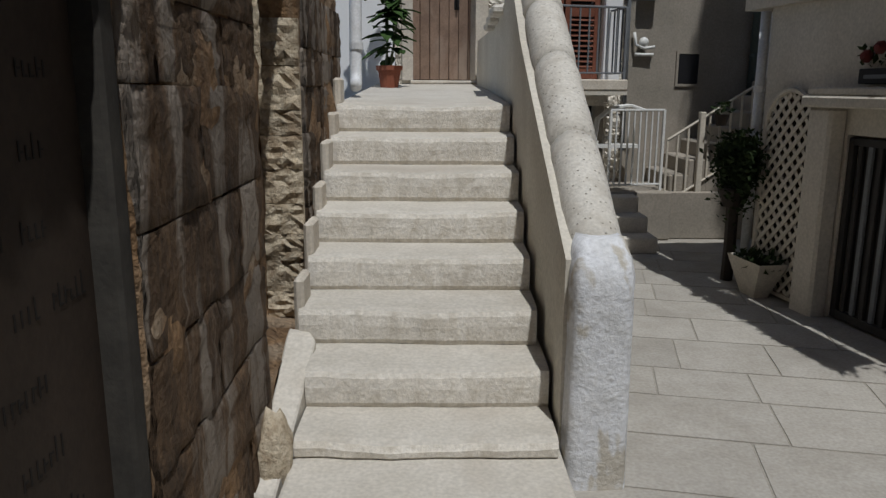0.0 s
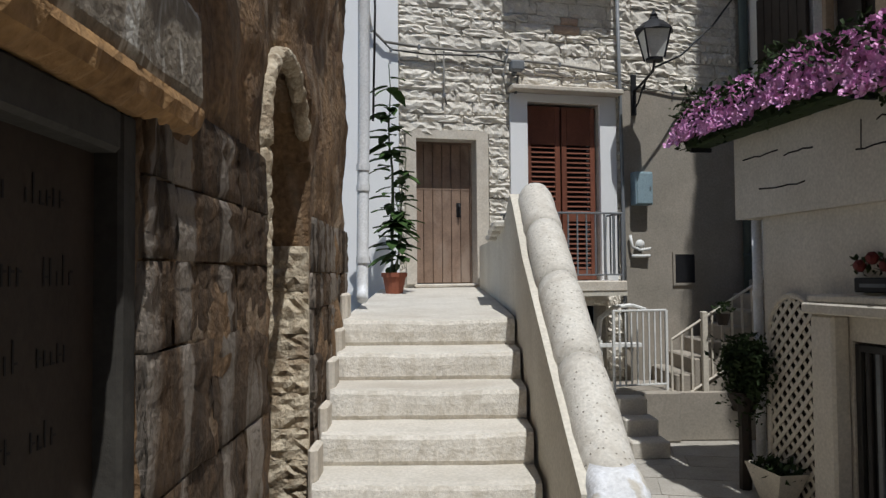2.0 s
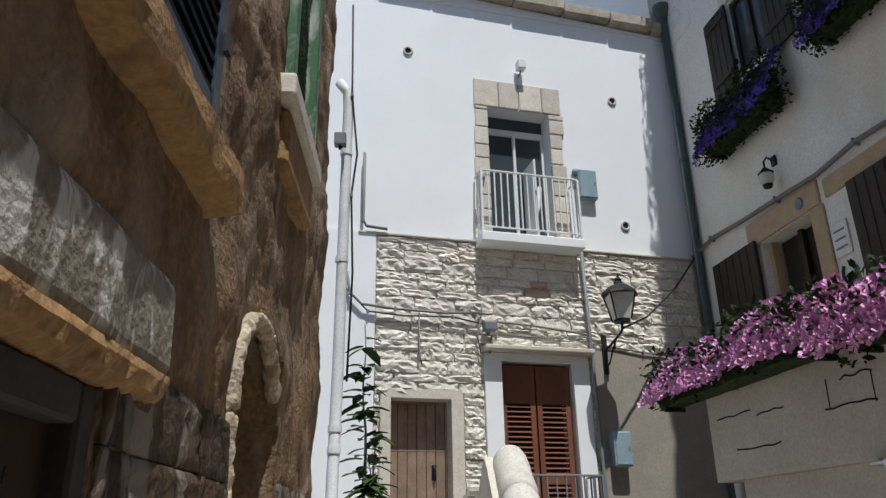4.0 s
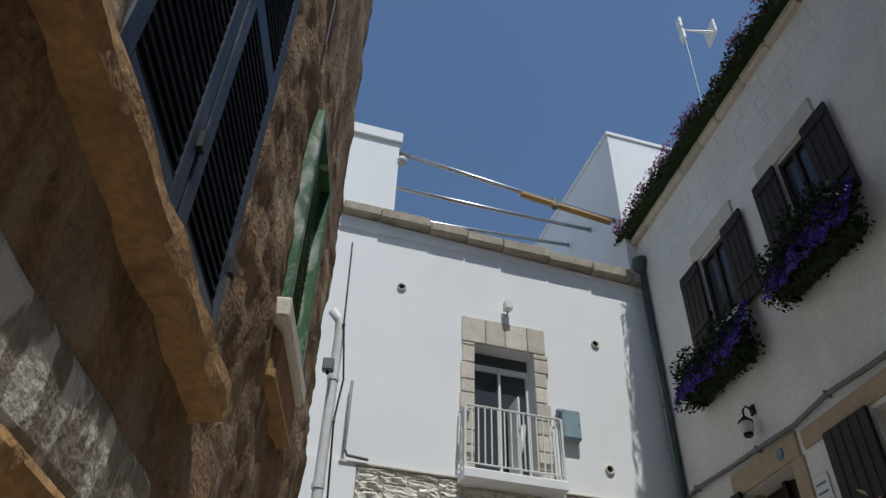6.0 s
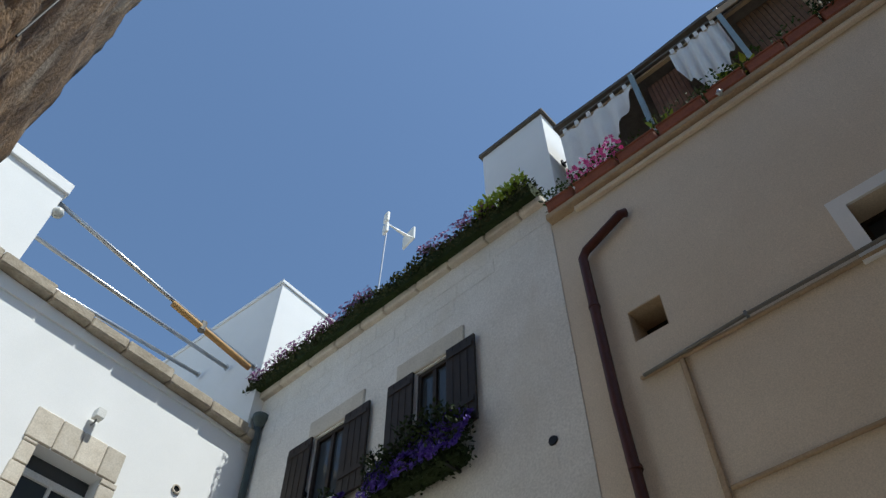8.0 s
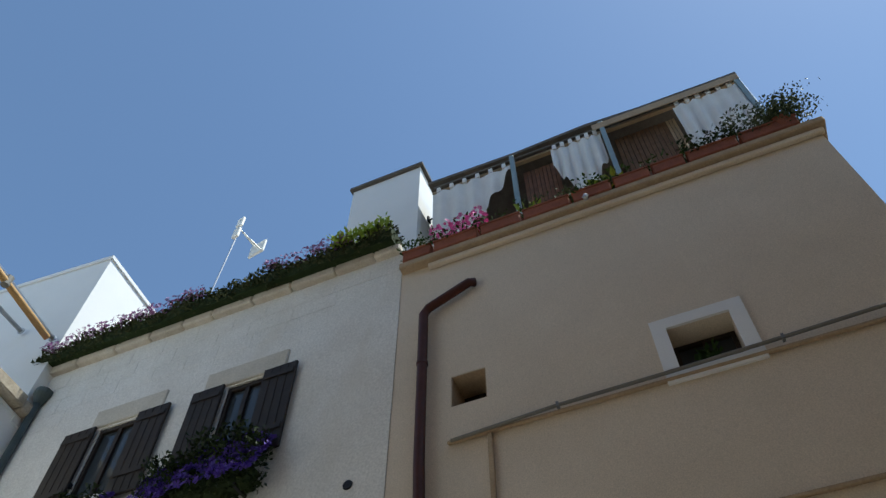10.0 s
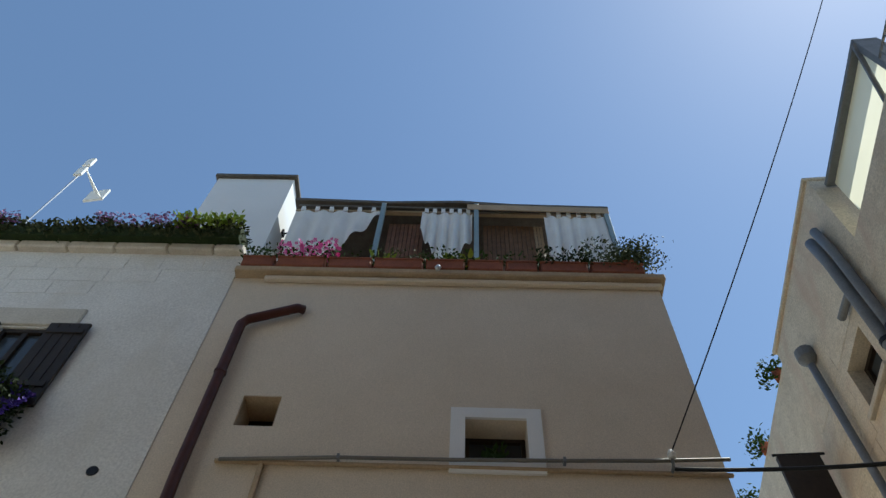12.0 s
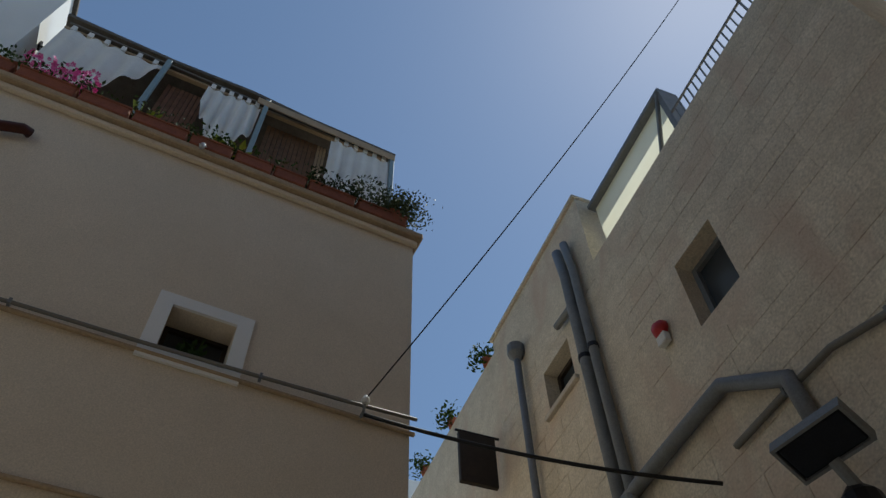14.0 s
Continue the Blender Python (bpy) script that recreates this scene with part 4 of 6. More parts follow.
arc = [(2.985, 1.62 + 0.09 * k) for k in range(8)] + [(3.45 - 0.47 * math.cos(a), 2.33 + 0.47 * math.sin(a)) for a in [math.radians(6 + 11 * k) for k in range(14)]]
for k, (u_, z_) in enumerate(arc):
    bm = bmesh.new()
    bmesh.ops.create_icosphere(bm, subdivisions=2, radius=1)
    wide = (0.024 if k < 8 else 0.038) * rng.uniform(0.8, 1.2)
    for v in bm.verts:
        n1 = noise.noise(v.co * 1.7 + Vector((k * 3.1, 0, 0))) + 0.6 * noise.noise(v.co * 4.3 + Vector((0, k * 2.3, 0)))
        v.co = v.co * (1 + 0.22 * n1)
        v.co = Vector((v.co.x * wide, v.co.y * 0.045, v.co.z * 0.085))
    part("rim_stone", bm, "palerubble", rim, m=pose(u_ + rng.uniform(-0.012, 0.012), 0.012, z_, 0, rng.uniform(-8, 8) + (6 + 11 * (k - 8) if k >= 8 else 0), 0))

# signboard in the near doorway, under a cement lintel
lint = thing("cement_lintel", LR @ pose(0, 0, 0), "rough grey cement lintel with flaking white paint over a doorway", "lintel")
bm = bmesh.new()
rows = []
for k in range(30):
    u_ = 0.2 + 1.86 * k / 29
    row = []
    for (y, z) in ((0.10, 2.25), (-0.035, 2.255), (-0.045, 2.28), (-0.038, 2.49), (-0.026, 2.52), (0.10, 2.54)):
        row.append(bm.verts.new((u_, y + 0.008 * noise.noise(Vector((u_ * 6, z * 7, 1))), z + 0.010 * noise.noise(Vector((u_ * 4, y * 9, 3))))))
    rows.append(row)
for k in range(29):
    for q in range(5):
        bm.faces.new((rows[k][q], rows[k + 1][q], rows[k + 1][q + 1], rows[k][q + 1]))
bm.faces.new(rows[0]), bm.faces.new(rows[-1][::-1])
part("beam", bm, "lintel", lint)
bm = bmesh.new()
rows = []
for k in range(60):
    u_ = 0.2 + 1.88 * k / 59
    row = []
    for (y, z) in ((0.12, 2.162), (-0.01, 2.166), (-0.048, 2.19), (-0.058, 2.225), (-0.048, 2.252), (0.12, 2.258)):
        n1 = noise.noise(Vector((u_ * 9, z * 11, 5))) + 0.6 * noise.noise(Vector((u_ * 26, z * 23, 2)))
        row.append(bm.verts.new((u_, y + 0.022 * n1, z + 0.018 * n1 * (y < 0.1))))
    rows.append(row)
for k in range(59):
    for q in range(5):
        bm.faces.new((rows[k][q], rows[k + 1][q], rows[k + 1][q + 1], rows[k][q + 1]))
bm.faces.new(rows[0]), bm.faces.new(rows[-1][::-1])
part("broken_edge", bm, "sill", lint, "crumbling ochre stone edge")
sign = thing("sign_board", LR @ pose(0, 0.04, 0), "dark brown board with faded handwriting in a worn grey frame", "sign")
part("board", box(0.55, 1.66, 0.02, 0.05, 0.0, 2.09), "panel", sign)
part("frame", box(1.66, 1.74, -0.04, 0.05, -0.05, 2.165, 0.01), "greyframe", sign)
part("frame", box(0.55, 1.66, -0.04, 0.05, 2.07, 2.165, 0.01), "greyframe", sign)
rng = random.Random(5)
bm = bmesh.new()
for r in range(10):
    z = 1.94 - r * 0.15
    u_ = 0.62 + rng.uniform(0, 0.1)
    while u_ < 1.50:
        n = rng.randint(3, 7)
        for k in range(n):
            h = rng.uniform(0.025, 0.040) * (1.5 if rng.random() < 0.25 else 1)
            x = u_ + 0.024 * k
            box(x, x + 0.006, 0.0182, 0.0192, z, z + h, bm=bm)
            if rng.random() < 0.7:
                zz = z + rng.choice((0.0, 0.014, 0.024))
                box(x + 0.0065, x + 0.017, 0.0182, 0.0192, zz, zz + 0.005, bm=bm)
        u_ += 0.024 * n + rng.uniform(0.04, 0.07)
tagged(part("handwriting", bm, "ink", sign), "faded dark handwriting", kind="stuff")

# stone slab and shutters over it
slab = thing("window_slab", LR, "thick projecting ochre tuff slab below blue shutters", "slab")
bm = bmesh.new()
rows = []
for k in range(34):
    u_ = 0.4 + 2.04 * k / 33
    row = []
    for (y, z) in ((0.12, 2.88), (-0.06, 2.90), (-0.105, 2.91), (-0.112, 2.97), (-0.105, 3.05), (-0.07, 3.07), (0.12, 3.08)):
        row.append(bm.verts.new((u_, y + 0.018 * noise.noise(Vector((u_ * 5, z * 8, 9))), z + 0.015 * noise.noise(Vector((u_ * 7, y * 12, 4))))))
    rows.append(row)
for k in range(33):
    for q in range(6):
        bm.faces.new((rows[k][q], rows[k + 1][q], rows[k + 1][q + 1], rows[k][q + 1]))
bm.faces.new(rows[0]), bm.faces.new(rows[-1][::-1])
part("slab", bm, "sill", slab)
bs = thing("blue_shutters", LR @ pose(0, -0.02, 0), "tall dark blue louvred shutters, peeling, above the stone slab", "shutters")
for a, b in ((0.97, 1.64), (1.66, 2.34)):
    lf = part("leaf", box(a, a + 0.09, 0, 0.05, 3.14, 6.48, 0.006), "bluewood", bs)
    part("stile", box(b - 0.09, b, 0, 0.05, 3.14, 6.48, 0.006), "bluewood", lf)
    for z0, z1 in ((3.14, 3.28), (4.55, 4.70), (6.34, 6.48)):
        part("rail", box(a + 0.091, b - 0.091, 0.004, 0.046, z0, z1, 0.005), "bluewood", lf)
    for z0, z1 in ((3.28, 4.55), (4.70, 6.34)):
        n = int((z1 - z0) / 0.06)
        for k in range(n):
            part("slat", box(-(b - a) / 2 + 0.092, (b - a) / 2 - 0.092, -0.03, 0.03, -0.005, 0.005), "bluewood", lf, m=pose((a + b) / 2, 0.03, z0 + (k + 0.5) * (z1 - z0) / n, 40, 0, 0))
    part("hinge", box(b - 0.03, b + 0.012, -0.02, 0.0, 3.5, 3.58), "darkmetal", lf)
# Near-black sheet in place of the shade behind the slats.
structure("shutter_back", box(0.96, 2.35, 0.10, 0.12, 3.13, 6.49), "dark", LR, "near-black sheet for the shade behind the blue shutters", "window")

gw = thing("green_window", LR, "narrow window with flaking green and white painted frame", "window")
for a, b, z0, z1 in ((3.42, 3.50, 4.12, 5.85), (4.22, 4.30, 4.12, 5.85), (3.50, 4.22, 4.12, 4.20), (3.50, 4.22, 5.77, 5.85)):
    part("frame", box(a, b, -0.075, 0.10, z0, z1, 0.006), "greenwood", gw)
for k in range(26):
    part("slat", box(-0.355, 0.355, -0.03, 0.03, -0.005, 0.005), "greenwood", gw, m=pose(3.86, 0.02, 4.23 + k * 0.06, 40, 0, 0))
sl = thing("window_sill", LR, "pale worn stone sill of the green window", "sill")
part("sill", box(3.30, 4.38, -0.11, 0.08, 3.96, 4.10, 0.02, segs=2), "stonelight", sl)
part("bracket", box(3.4, 4.3, -0.07, 0.06, 3.62, 3.955, 0.03), "sill", sl)
eb = thing("eave_box", LR @ pose(2.95, -0.03, 7.55), "small dark lamp housing high on the old wall", "lamp")
part("case", box(-0.16, 0.16, -0.10, 0.02, 0, 0.16, 0.02), "darkwood", eb)
part("wire", tube([(0.1, -0.02, 0), (0.16, -0.02, -0.4), (0.14, -0.02, -1.4)], 0.008, 6), "blackcable", eb)
st = thing("fallen_block", Matrix.Translation((-0.70, 2.80, 0.0)), "rough pale weathered block of stone at the foot of the wall", "stone")
bm = bmesh.new()
bmesh.ops.create_icosphere(bm, subdivisions=3, radius=1)
for v in bm.verts:
    n1 = noise.noise(v.co * 2.1)
    v.co = Vector((v.co.x * 0.075, v.co.y * 0.11, 0.18 + v.co.z * 0.20)) * (1 + 0.16 * n1)
part("block", bm, "palerubble", st, smooth=True)

# ---- houses along the lane ----
R_HOLES = [(3.56, 4.12, 7.25, 8.36), (1.62, 2.28, 7.25, 8.36), (1.40, 2.33, 2.95, 5.06), (3.64, 4.5, 2.95, 5.04)]
house = structure("wall_house", pierced(-0.2, 5.86, -0.2, 10.0, 0.4, R_HOLES), "housewhite", RR, "aged off-white plastered house wall with faint block joints", "wall")
B_HOLES = [(6.53, 6.91, 6.97, 7.38), (8.72, 9.30, 6.58, 7.13)]
beige = structure("wall_beige", pierced(5.862, 11.02, -0.2, 9.45, 0.42, B_HOLES, y0=0.01), "beige", RR, "tall plain beige plastered house wall", "wall")
structure("wall_beige_side", box(10.62, 11.02, 0.432, 9.0, -0.2, 9.45), "beige", RR, "side wall of the beige house", "wall")
# One near-black sheet replaces the shade of all rooms along the lane.
structure("wall_house_rooms", box(-0.2, 10.6, 1.3, 1.4, -0.2, 9.5), "dark", RR, "near-black sheet for the shade behind the windows", "wall")
structure("roof_house", box(-0.2, 10.6, 0.42, 9.0, 9.40, 9.54), "roof", RR, "flat roof of the lane houses", "roof")
structure("beige_ledge", box(5.87, 11.10, -0.12, 0.44, 9.452, 9.55, 0.015), "tan", RR, "tan moulded ledge along the top of the beige house", "trim")
structure("beige_ledge_low", box(6.25, 11.05, -0.06, 0.008, 9.36, 9.435, 0.012), "beige", RR, "narrow lower moulding under the ledge", "trim")
eave = thing("stone_eave", RR, "pale stone eave course along the white house", "eave")
u = -0.2
rng = random.Random(6)
while u < 5.84:
    w = min(rng.uniform(0.5, 0.75), 5.85 - u)
    part("eave_stone", box(u + 0.004, u + w - 0.004, -0.10, 0.3, 9.94, 10.08, 0.02), "stonelight", eave)
    u += w
rng = random.Random(16)
for j, z in enumerate((9.58, 9.30, 9.02, 8.74)):
    u = -0.1 + (j % 2) * 0.2
    while u < 5.6 - j * 0.8:
        w = rng.uniform(0.45, 0.7)
        if not any(h[0] - 0.6 < u + w / 2 < h[1] + 0.6 and z < 8.8 for h in R_HOLES):
            part("block", box(u + 0.004, u + w - 0.004, -0.006, 0.004, z + 0.004, z + 0.272, 0.004), "housewhite", house)
        u += w


def hedge(name, m, u0, u1, z0, z1, y0, y1, label, seed, n, flowers):
    t = thing(name, m, label, "hedge")
    def spot(r):
        u_ = r.uniform(u0, u1)
        lump = 0.5 + 0.5 * noise.noise(Vector((u_ * 2.2, seed, 0)))
        zt = z0 + (z1 - z0) * (0.55 + 0.45 * lump)
        return (u_, r.uniform(y0 - 0.10 * lump, y1), r.uniform(z0 - 0.06 * lump, zt))
    # Solid added core; the shade between the leaves is put into its dark colour.
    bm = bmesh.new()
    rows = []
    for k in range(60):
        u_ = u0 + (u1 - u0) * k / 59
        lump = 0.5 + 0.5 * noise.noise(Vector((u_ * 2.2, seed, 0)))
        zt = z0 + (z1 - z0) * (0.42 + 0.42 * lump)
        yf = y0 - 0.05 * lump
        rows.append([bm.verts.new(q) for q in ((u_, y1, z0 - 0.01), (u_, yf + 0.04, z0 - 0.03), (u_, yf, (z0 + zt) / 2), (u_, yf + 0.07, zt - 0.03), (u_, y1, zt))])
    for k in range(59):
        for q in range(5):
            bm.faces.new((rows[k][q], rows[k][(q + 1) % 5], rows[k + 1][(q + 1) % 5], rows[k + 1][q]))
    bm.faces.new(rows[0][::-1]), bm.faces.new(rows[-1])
    part("inner_growth", bm, "darkleaf", t, "solid dark core that stands for the shade between the leaves")
    part("foliage", leaf_cloud(n, seed, spot, 0.075), "hedgeleaf", t, "dense brownish green trailing leaves")
    for material, k, a, b in flowers:
        def fs(r, a=a, b=b):
            u_ = r.uniform(a, b)
            lump = 0.5 + 0.5 * noise.noise(Vector((u_ * 2.2, seed, 0)))
            return (u_, r.uniform(y0 - 0.16, y0 + 0.06), z0 + (z1 - z0) * (0.5 + 0.48 * lump) + r.uniform(-0.12, 0.02))
        if material == "limeleaf":
            part("young_leaves", leaf_cloud(k, seed + 3, fs, 0.085), material, t, "fresh yellow-green leaves")
        else:
            part("blossoms", blossom_cloud(k, seed + 5, fs, 0.028), material, t)
    return t


hedge("eave_hedge", RR, -0.25, 5.78, 10.08, 10.46, -0.22, 0.10, "long trailing dark green hedge with mauve flowers along the eave", 31, 11000,
      [("mauve", 700, -0.1, 2.8), ("mauve", 300, 3.8, 5.2), ("limeleaf", 520, 4.9, 5.75)])
gp = thing("downpipe", RR @ pose(0.14, -0.07, 0), "grey-green metal downpipe with a hopper head", "pipe")
part("pipe", tube([(0, 0, 0), (0, 0, 9.3)], 0.055, 12), "greenpipe", gp, smooth=True)
part("hopper", lathe([(0.06, 9.28), (0.09, 9.36), (0.13, 9.44), (0.13, 9.52)], 14), "greenpipe", gp)
for z in (2.0, 4.4, 6.8):
    part("bracket", lathe([(0.063, z), (0.063, z + 0.04)], 12), "greenpipe", gp)


def shuttered_window(a, b, z0, z1, la, rb, lint, label):
    """An opening from a to b between open board shutters that reach from la to rb, under a stone lintel."""
    w = thing("window", RR, label, "window", "shuttered windows")
    for s0, s1 in ((la, a - 0.005), (b + 0.005, rb)):
        lf = part("shutter_leaf", box(s0, s1, -0.075, -0.035, z0 - 0.17, z1 + 0.01, 0.006), "darkwood", w, "dark brown wooden shutter leaf")
        for q in range(1, 4):
            x = s0 + (s1 - s0) * q / 4
            part("groove_batten", box(x - 0.006, x + 0.006, -0.082, -0.076, z0 - 0.15, z1 - 0.01), "darkwood", lf)
        for zz in (z0 + 0.08, z1 - 0.18):
            part("rail", box(s0 + 0.02, s1 - 0.02, -0.092, -0.083, zz, zz + 0.08, 0.003), "darkwood", lf)
        part("hinge", box(s0 - 0.01 if s0 > a else s1 - 0.02, s0 + 0.02 if s0 > a else s1 + 0.01, -0.06, -0.001, z0 + 0.2, z0 + 0.26), "darkmetal", w)
    for p, q, r, s in ((a, a + 0.05, z0, z1), (b - 0.05, b, z0, z1), (a + 0.05, b - 0.05, z0, z0 + 0.05), (a + 0.05, b - 0.05, z1 - 0.06, z1)):
        part("frame", box(p, q, 0.02, 0.10, r, s, 0.005), "darkwood", w)
    part("pane", box(a + 0.05, b - 0.05, 0.065, 0.073, z0 + 0.05, z1 - 0.06), "glass", w)
    part("mullion", box((a + b) / 2 - 0.03, (a + b) / 2 + 0.03, 0.03, 0.062, z0 + 0.05, z1 - 0.06), "darkwood", w)
    part("lintel", box(lint[0], lint[1], -0.03, 0.05, z1 + 0.03, z1 + 0.34, 0.012), "cream", w, "pale stone lintel")
    part("curtain", box(a + 0.06, a + 0.13, 0.19, 0.21, z0 + 0.05, z1 - 0.06), "cloth", w)


shuttered_window(3.56, 4.12, 7.25, 8.36, 3.10, 4.58, (3.20, 4.38), "small window with open dark brown shutters above purple flowers")
shuttered_window(1.62, 2.28, 7.25, 8.36, 1.12, 2.76, (1.46, 2.58), "small window with open dark brown shutters beside the downpipe")


def flower_box(m, length, depth, height, petals, label, seed, nl, nf, group, case, rise=0.32, hang=0.15, size=0.034, leafm="darkleaf"):
    t = thing("flower_box", m, label, "flower box", group)
    part("trough", box(0, length, -depth, 0, 0, height, 0.02), case, t)
    part("rim", box(-0.012, length + 0.012, -depth - 0.012, 0.004, height - 0.025, height + 0.01, 0.008), case, t)
    for x in (0.12, length - 0.12):
        part("bracket", box(x - 0.015, x + 0.015, -depth, 0.0, -0.04, -0.002), "darkmetal", t)

    def spot(r):
        x = r.uniform(-0.12, length + 0.12)
        lump = 0.5 + 0.5 * noise.noise(Vector((x * 2.6, seed * 1.7, 0)))
        return (x, r.uniform(-depth - 0.12 * (0.4 + lump), -0.02), height + r.uniform(-hang, rise * (0.45 + 0.55 * lump)))

    def front(r):
        x = r.uniform(-0.14, length + 0.14)
        lump = 0.5 + 0.5 * noise.noise(Vector((x * 2.6, seed * 1.7, 0)))
        k = r.random()
        return (x, -depth * (1 - 0.8 * k) - 0.14 * (0.4 + lump) * (1 - k), height - hang * 0.8 + (rise * (0.5 + 0.55 * lump) + hang * 0.8) * (k ** 0.7))
    part("foliage", leaf_cloud(nl, seed, spot, 0.065), leafm, t, "dark trailing leaves")
    part("blossoms", blossom_cloud(nf, seed + 1, front, size), petals, t)
    return t


flower_box(RR @ pose(3.18, -0.06, 6.54), 1.26, 0.22, 0.20, "purple", "window box of deep purple flowers with dark trailing leaves", 41, 3200, 900, "purple window boxes", "darkleaf", 0.66, 0.26, 0.040)
flower_box(RR @ pose(1.02, -0.06, 6.36), 1.36, 0.22, 0.20, "purple", "long window box of deep purple flowers beside the downpipe", 47, 3400, 800, "purple window boxes", "darkleaf", 0.62, 0.28, 0.040)
# Drain hole drawn as a solid disc, its inner shade put into the colour.
knob = thing("wall_hole", RR @ pose(5.46, -0.002, 6.36, 90, 0, 0), "small round dark drain hole in the plaster", "hole")
part("rim", lathe([(0.055, 0), (0.05, 0.012)], 12), "darkmetal", knob)

# first-floor door over the terrace
fd = thing("door_2", RR, "dark terrace door standing open beside a brown shutter, tan stone frame", "door", kind="structure")
part("frame_stone", box(1.20, 2.52, -0.03, 0.05, 5.07, 5.36, 0.01), "tan", fd)
part("frame_stone", box(2.335, 2.55, -0.03, 0.05, 2.96, 5.065, 0.01), "tan", fd)
part("shutter_leaf", box(0.46, 1.39, -0.09, -0.04, 2.98, 5.10, 0.008), "darkwood", fd, "dark brown shutter leaf, folded back")
for q in range(1, 6):
    part("batten", box(0.46 + 0.155 * q - 0.008, 0.46 + 0.155 * q + 0.008, -0.098, -0.091, 3.0, 5.08), "darkwood", fd)
part("jamb", box(1.40, 1.46, 0.10, 0.2, 2.96, 5.05), "tan", fd)
# Added dark panel in place of the unlit room behind the open door.
part("inner_panel", box(1.46, 2.33, 0.24, 0.27, 3.0, 5.05, 0.004), "darkwood", fd)
part("middle_bar", box(1.85, 1.91, 0.17, 0.22, 2.96, 5.05), "darkwood", fd)
fd2 = thing("window_2", RR, "second terrace window with its dark shutter open", "window", kind="structure")
part("shutter_leaf", box(2.98, 3.63, -0.09, -0.04, 2.98, 5.08, 0.008), "darkwood", fd2)
for q in range(1, 5):
    part("batten", box(2.98 + 0.13 * q - 0.008, 2.98 + 0.13 * q + 0.008, -0.098, -0.091, 3.0, 5.06), "darkwood", fd2)
# Same here: dark panel for the shade inside the window.
part("inner_panel", box(3.64, 4.5, 0.20, 0.23, 3.0, 5.04, 0.004), "darkwood", fd2)
part("frame_stone", box(2.6, 4.6, -0.025, 0.05, 5.09, 5.30, 0.01), "tan", fd2)
np_ = thing("number_plate", RR @ pose(2.66, -0.001, 5.10), "small white ceramic house plate with a dark mark", "plate")
part("tile", box(0, 0.17, -0.012, 0, 0, 0.22, 0.004), "whitetile", np_)
part("mark", box(0.04, 0.13, -0.016, -0.0125, 0.07, 0.14), "ink", np_)
pl = thing("intercom_plate", RR @ pose(2.57, -0.001, 4.42), "white marble name plate beside the terrace door", "plate")
part("plate", box(0, 0.24, -0.02, 0, 0, 0.36, 0.006), "whitetile", pl)
for k in range(3):
    part("mark", box(0.04, 0.20, -0.024, -0.0205, 0.08 + k * 0.09, 0.10 + k * 0.09), "greymetal", pl)
hs = thing("horseshoe", RR @ pose(2.70, -0.012, 4.24, 90, 0, 0), "dark iron horseshoe hung below the plate", "horseshoe")
part("shoe", tube([(0.09 * math.cos(a), 0.11 * math.sin(a), 0) for a in [math.radians(130 + 28 * k) for k in range(11)]], 0.016, 6), "darkmetal", hs)
tl = thing("ceramic_tile", RR @ pose(2.22, -0.034, 5.20), "small blue-grey ceramic star on the door frame", "tile")
part("star", lathe([(0.075, 0), (0.06, 0.015)], 8), "bluetile", tl, m=pose(0, 0, 0, 90, 0, 0))
wl = thing("wall_lantern", RR @ pose(1.93, -0.02, 5.58), "small black wall lantern with white glass", "lantern")
part("glass_body", lathe([(0.04, -0.02), (0.08, 0.03), (0.085, 0.10), (0.05, 0.15)], 12), "lampglass", wl, m=pose(0, -0.13, 0, 0, 0, 0), smooth=True)
part("cap", lathe([(0.09, 0.13), (0.05, 0.17), (0.02, 0.20)], 12), "darkmetal", wl, m=pose(0, -0.13, 0))
part("base", lathe([(0.05, -0.05), (0.06, -0.015)], 10), "darkmetal", wl, m=pose(0, -0.13, 0))
part("arm", tube([(0, 0, 0.30), (0, -0.08, 0.34), (0, -0.13, 0.28), (0, -0.13, 0.19)], 0.012, 6), "darkmetal", wl)
part("wall_plate", box(-0.04, 0.04, -0.012, 0.018, 0.24, 0.36, 0.005), "darkmetal", wl)
cable_run("facade_cable", RR, [(-0.1, -0.05, 5.40), (0.5, -0.06, 5.48), (1.2, -0.06, 5.43), (1.9, -0.06, 5.40), (2.6, -0.06, 5.36), (3.2, -0.06, 5.42), (3.8, -0.06, 5.38), (5.7, -0.06, 5.32)], 0.028, "cable", "thick bundle of grey cables along the house wall", "wall cables")
lc = thing("lamp_cable", Matrix(), "black cable strung from the lantern to the house corner", "cable", "wall cables")
part("cable", tube([(2.42, 8.50, 4.15), (2.8, 8.75, 4.36), (3.3, 9.05, 4.82), (3.76, 9.36, 5.38)], 0.013, 6), "blackcable", lc)

# beige house: pipe, openings, string courses
bp = thing("brown_downpipe", RR @ pose(0, -0.075, 0), "red-brown downpipe bending across the beige wall", "pipe")
part("pipe", tube([(6.86, 0.04, 8.76), (6.80, 0, 8.74), (6.29, 0, 8.51), (6.23, 0, 8.42), (6.24, 0, 6.3), (6.28, 0, 5.1), (6.30, 0, 0)], 0.055, 12), "brownpipe", bp, smooth=True)
for z in (7.6, 5.6, 3.0):
    part("clamp", lathe([(0.064, z), (0.064, z + 0.035)], 12), "brownpipe", bp, m=pose(6.235 + (7.6 - z) * 0.018, 0, 0))
sw = thing("window_3", RR, "small deep square vent window in the beige wall", "window", kind="structure")
part("back_board", box(6.52, 6.92, 0.36, 0.40, 6.96, 7.39), "darkwood", sw)
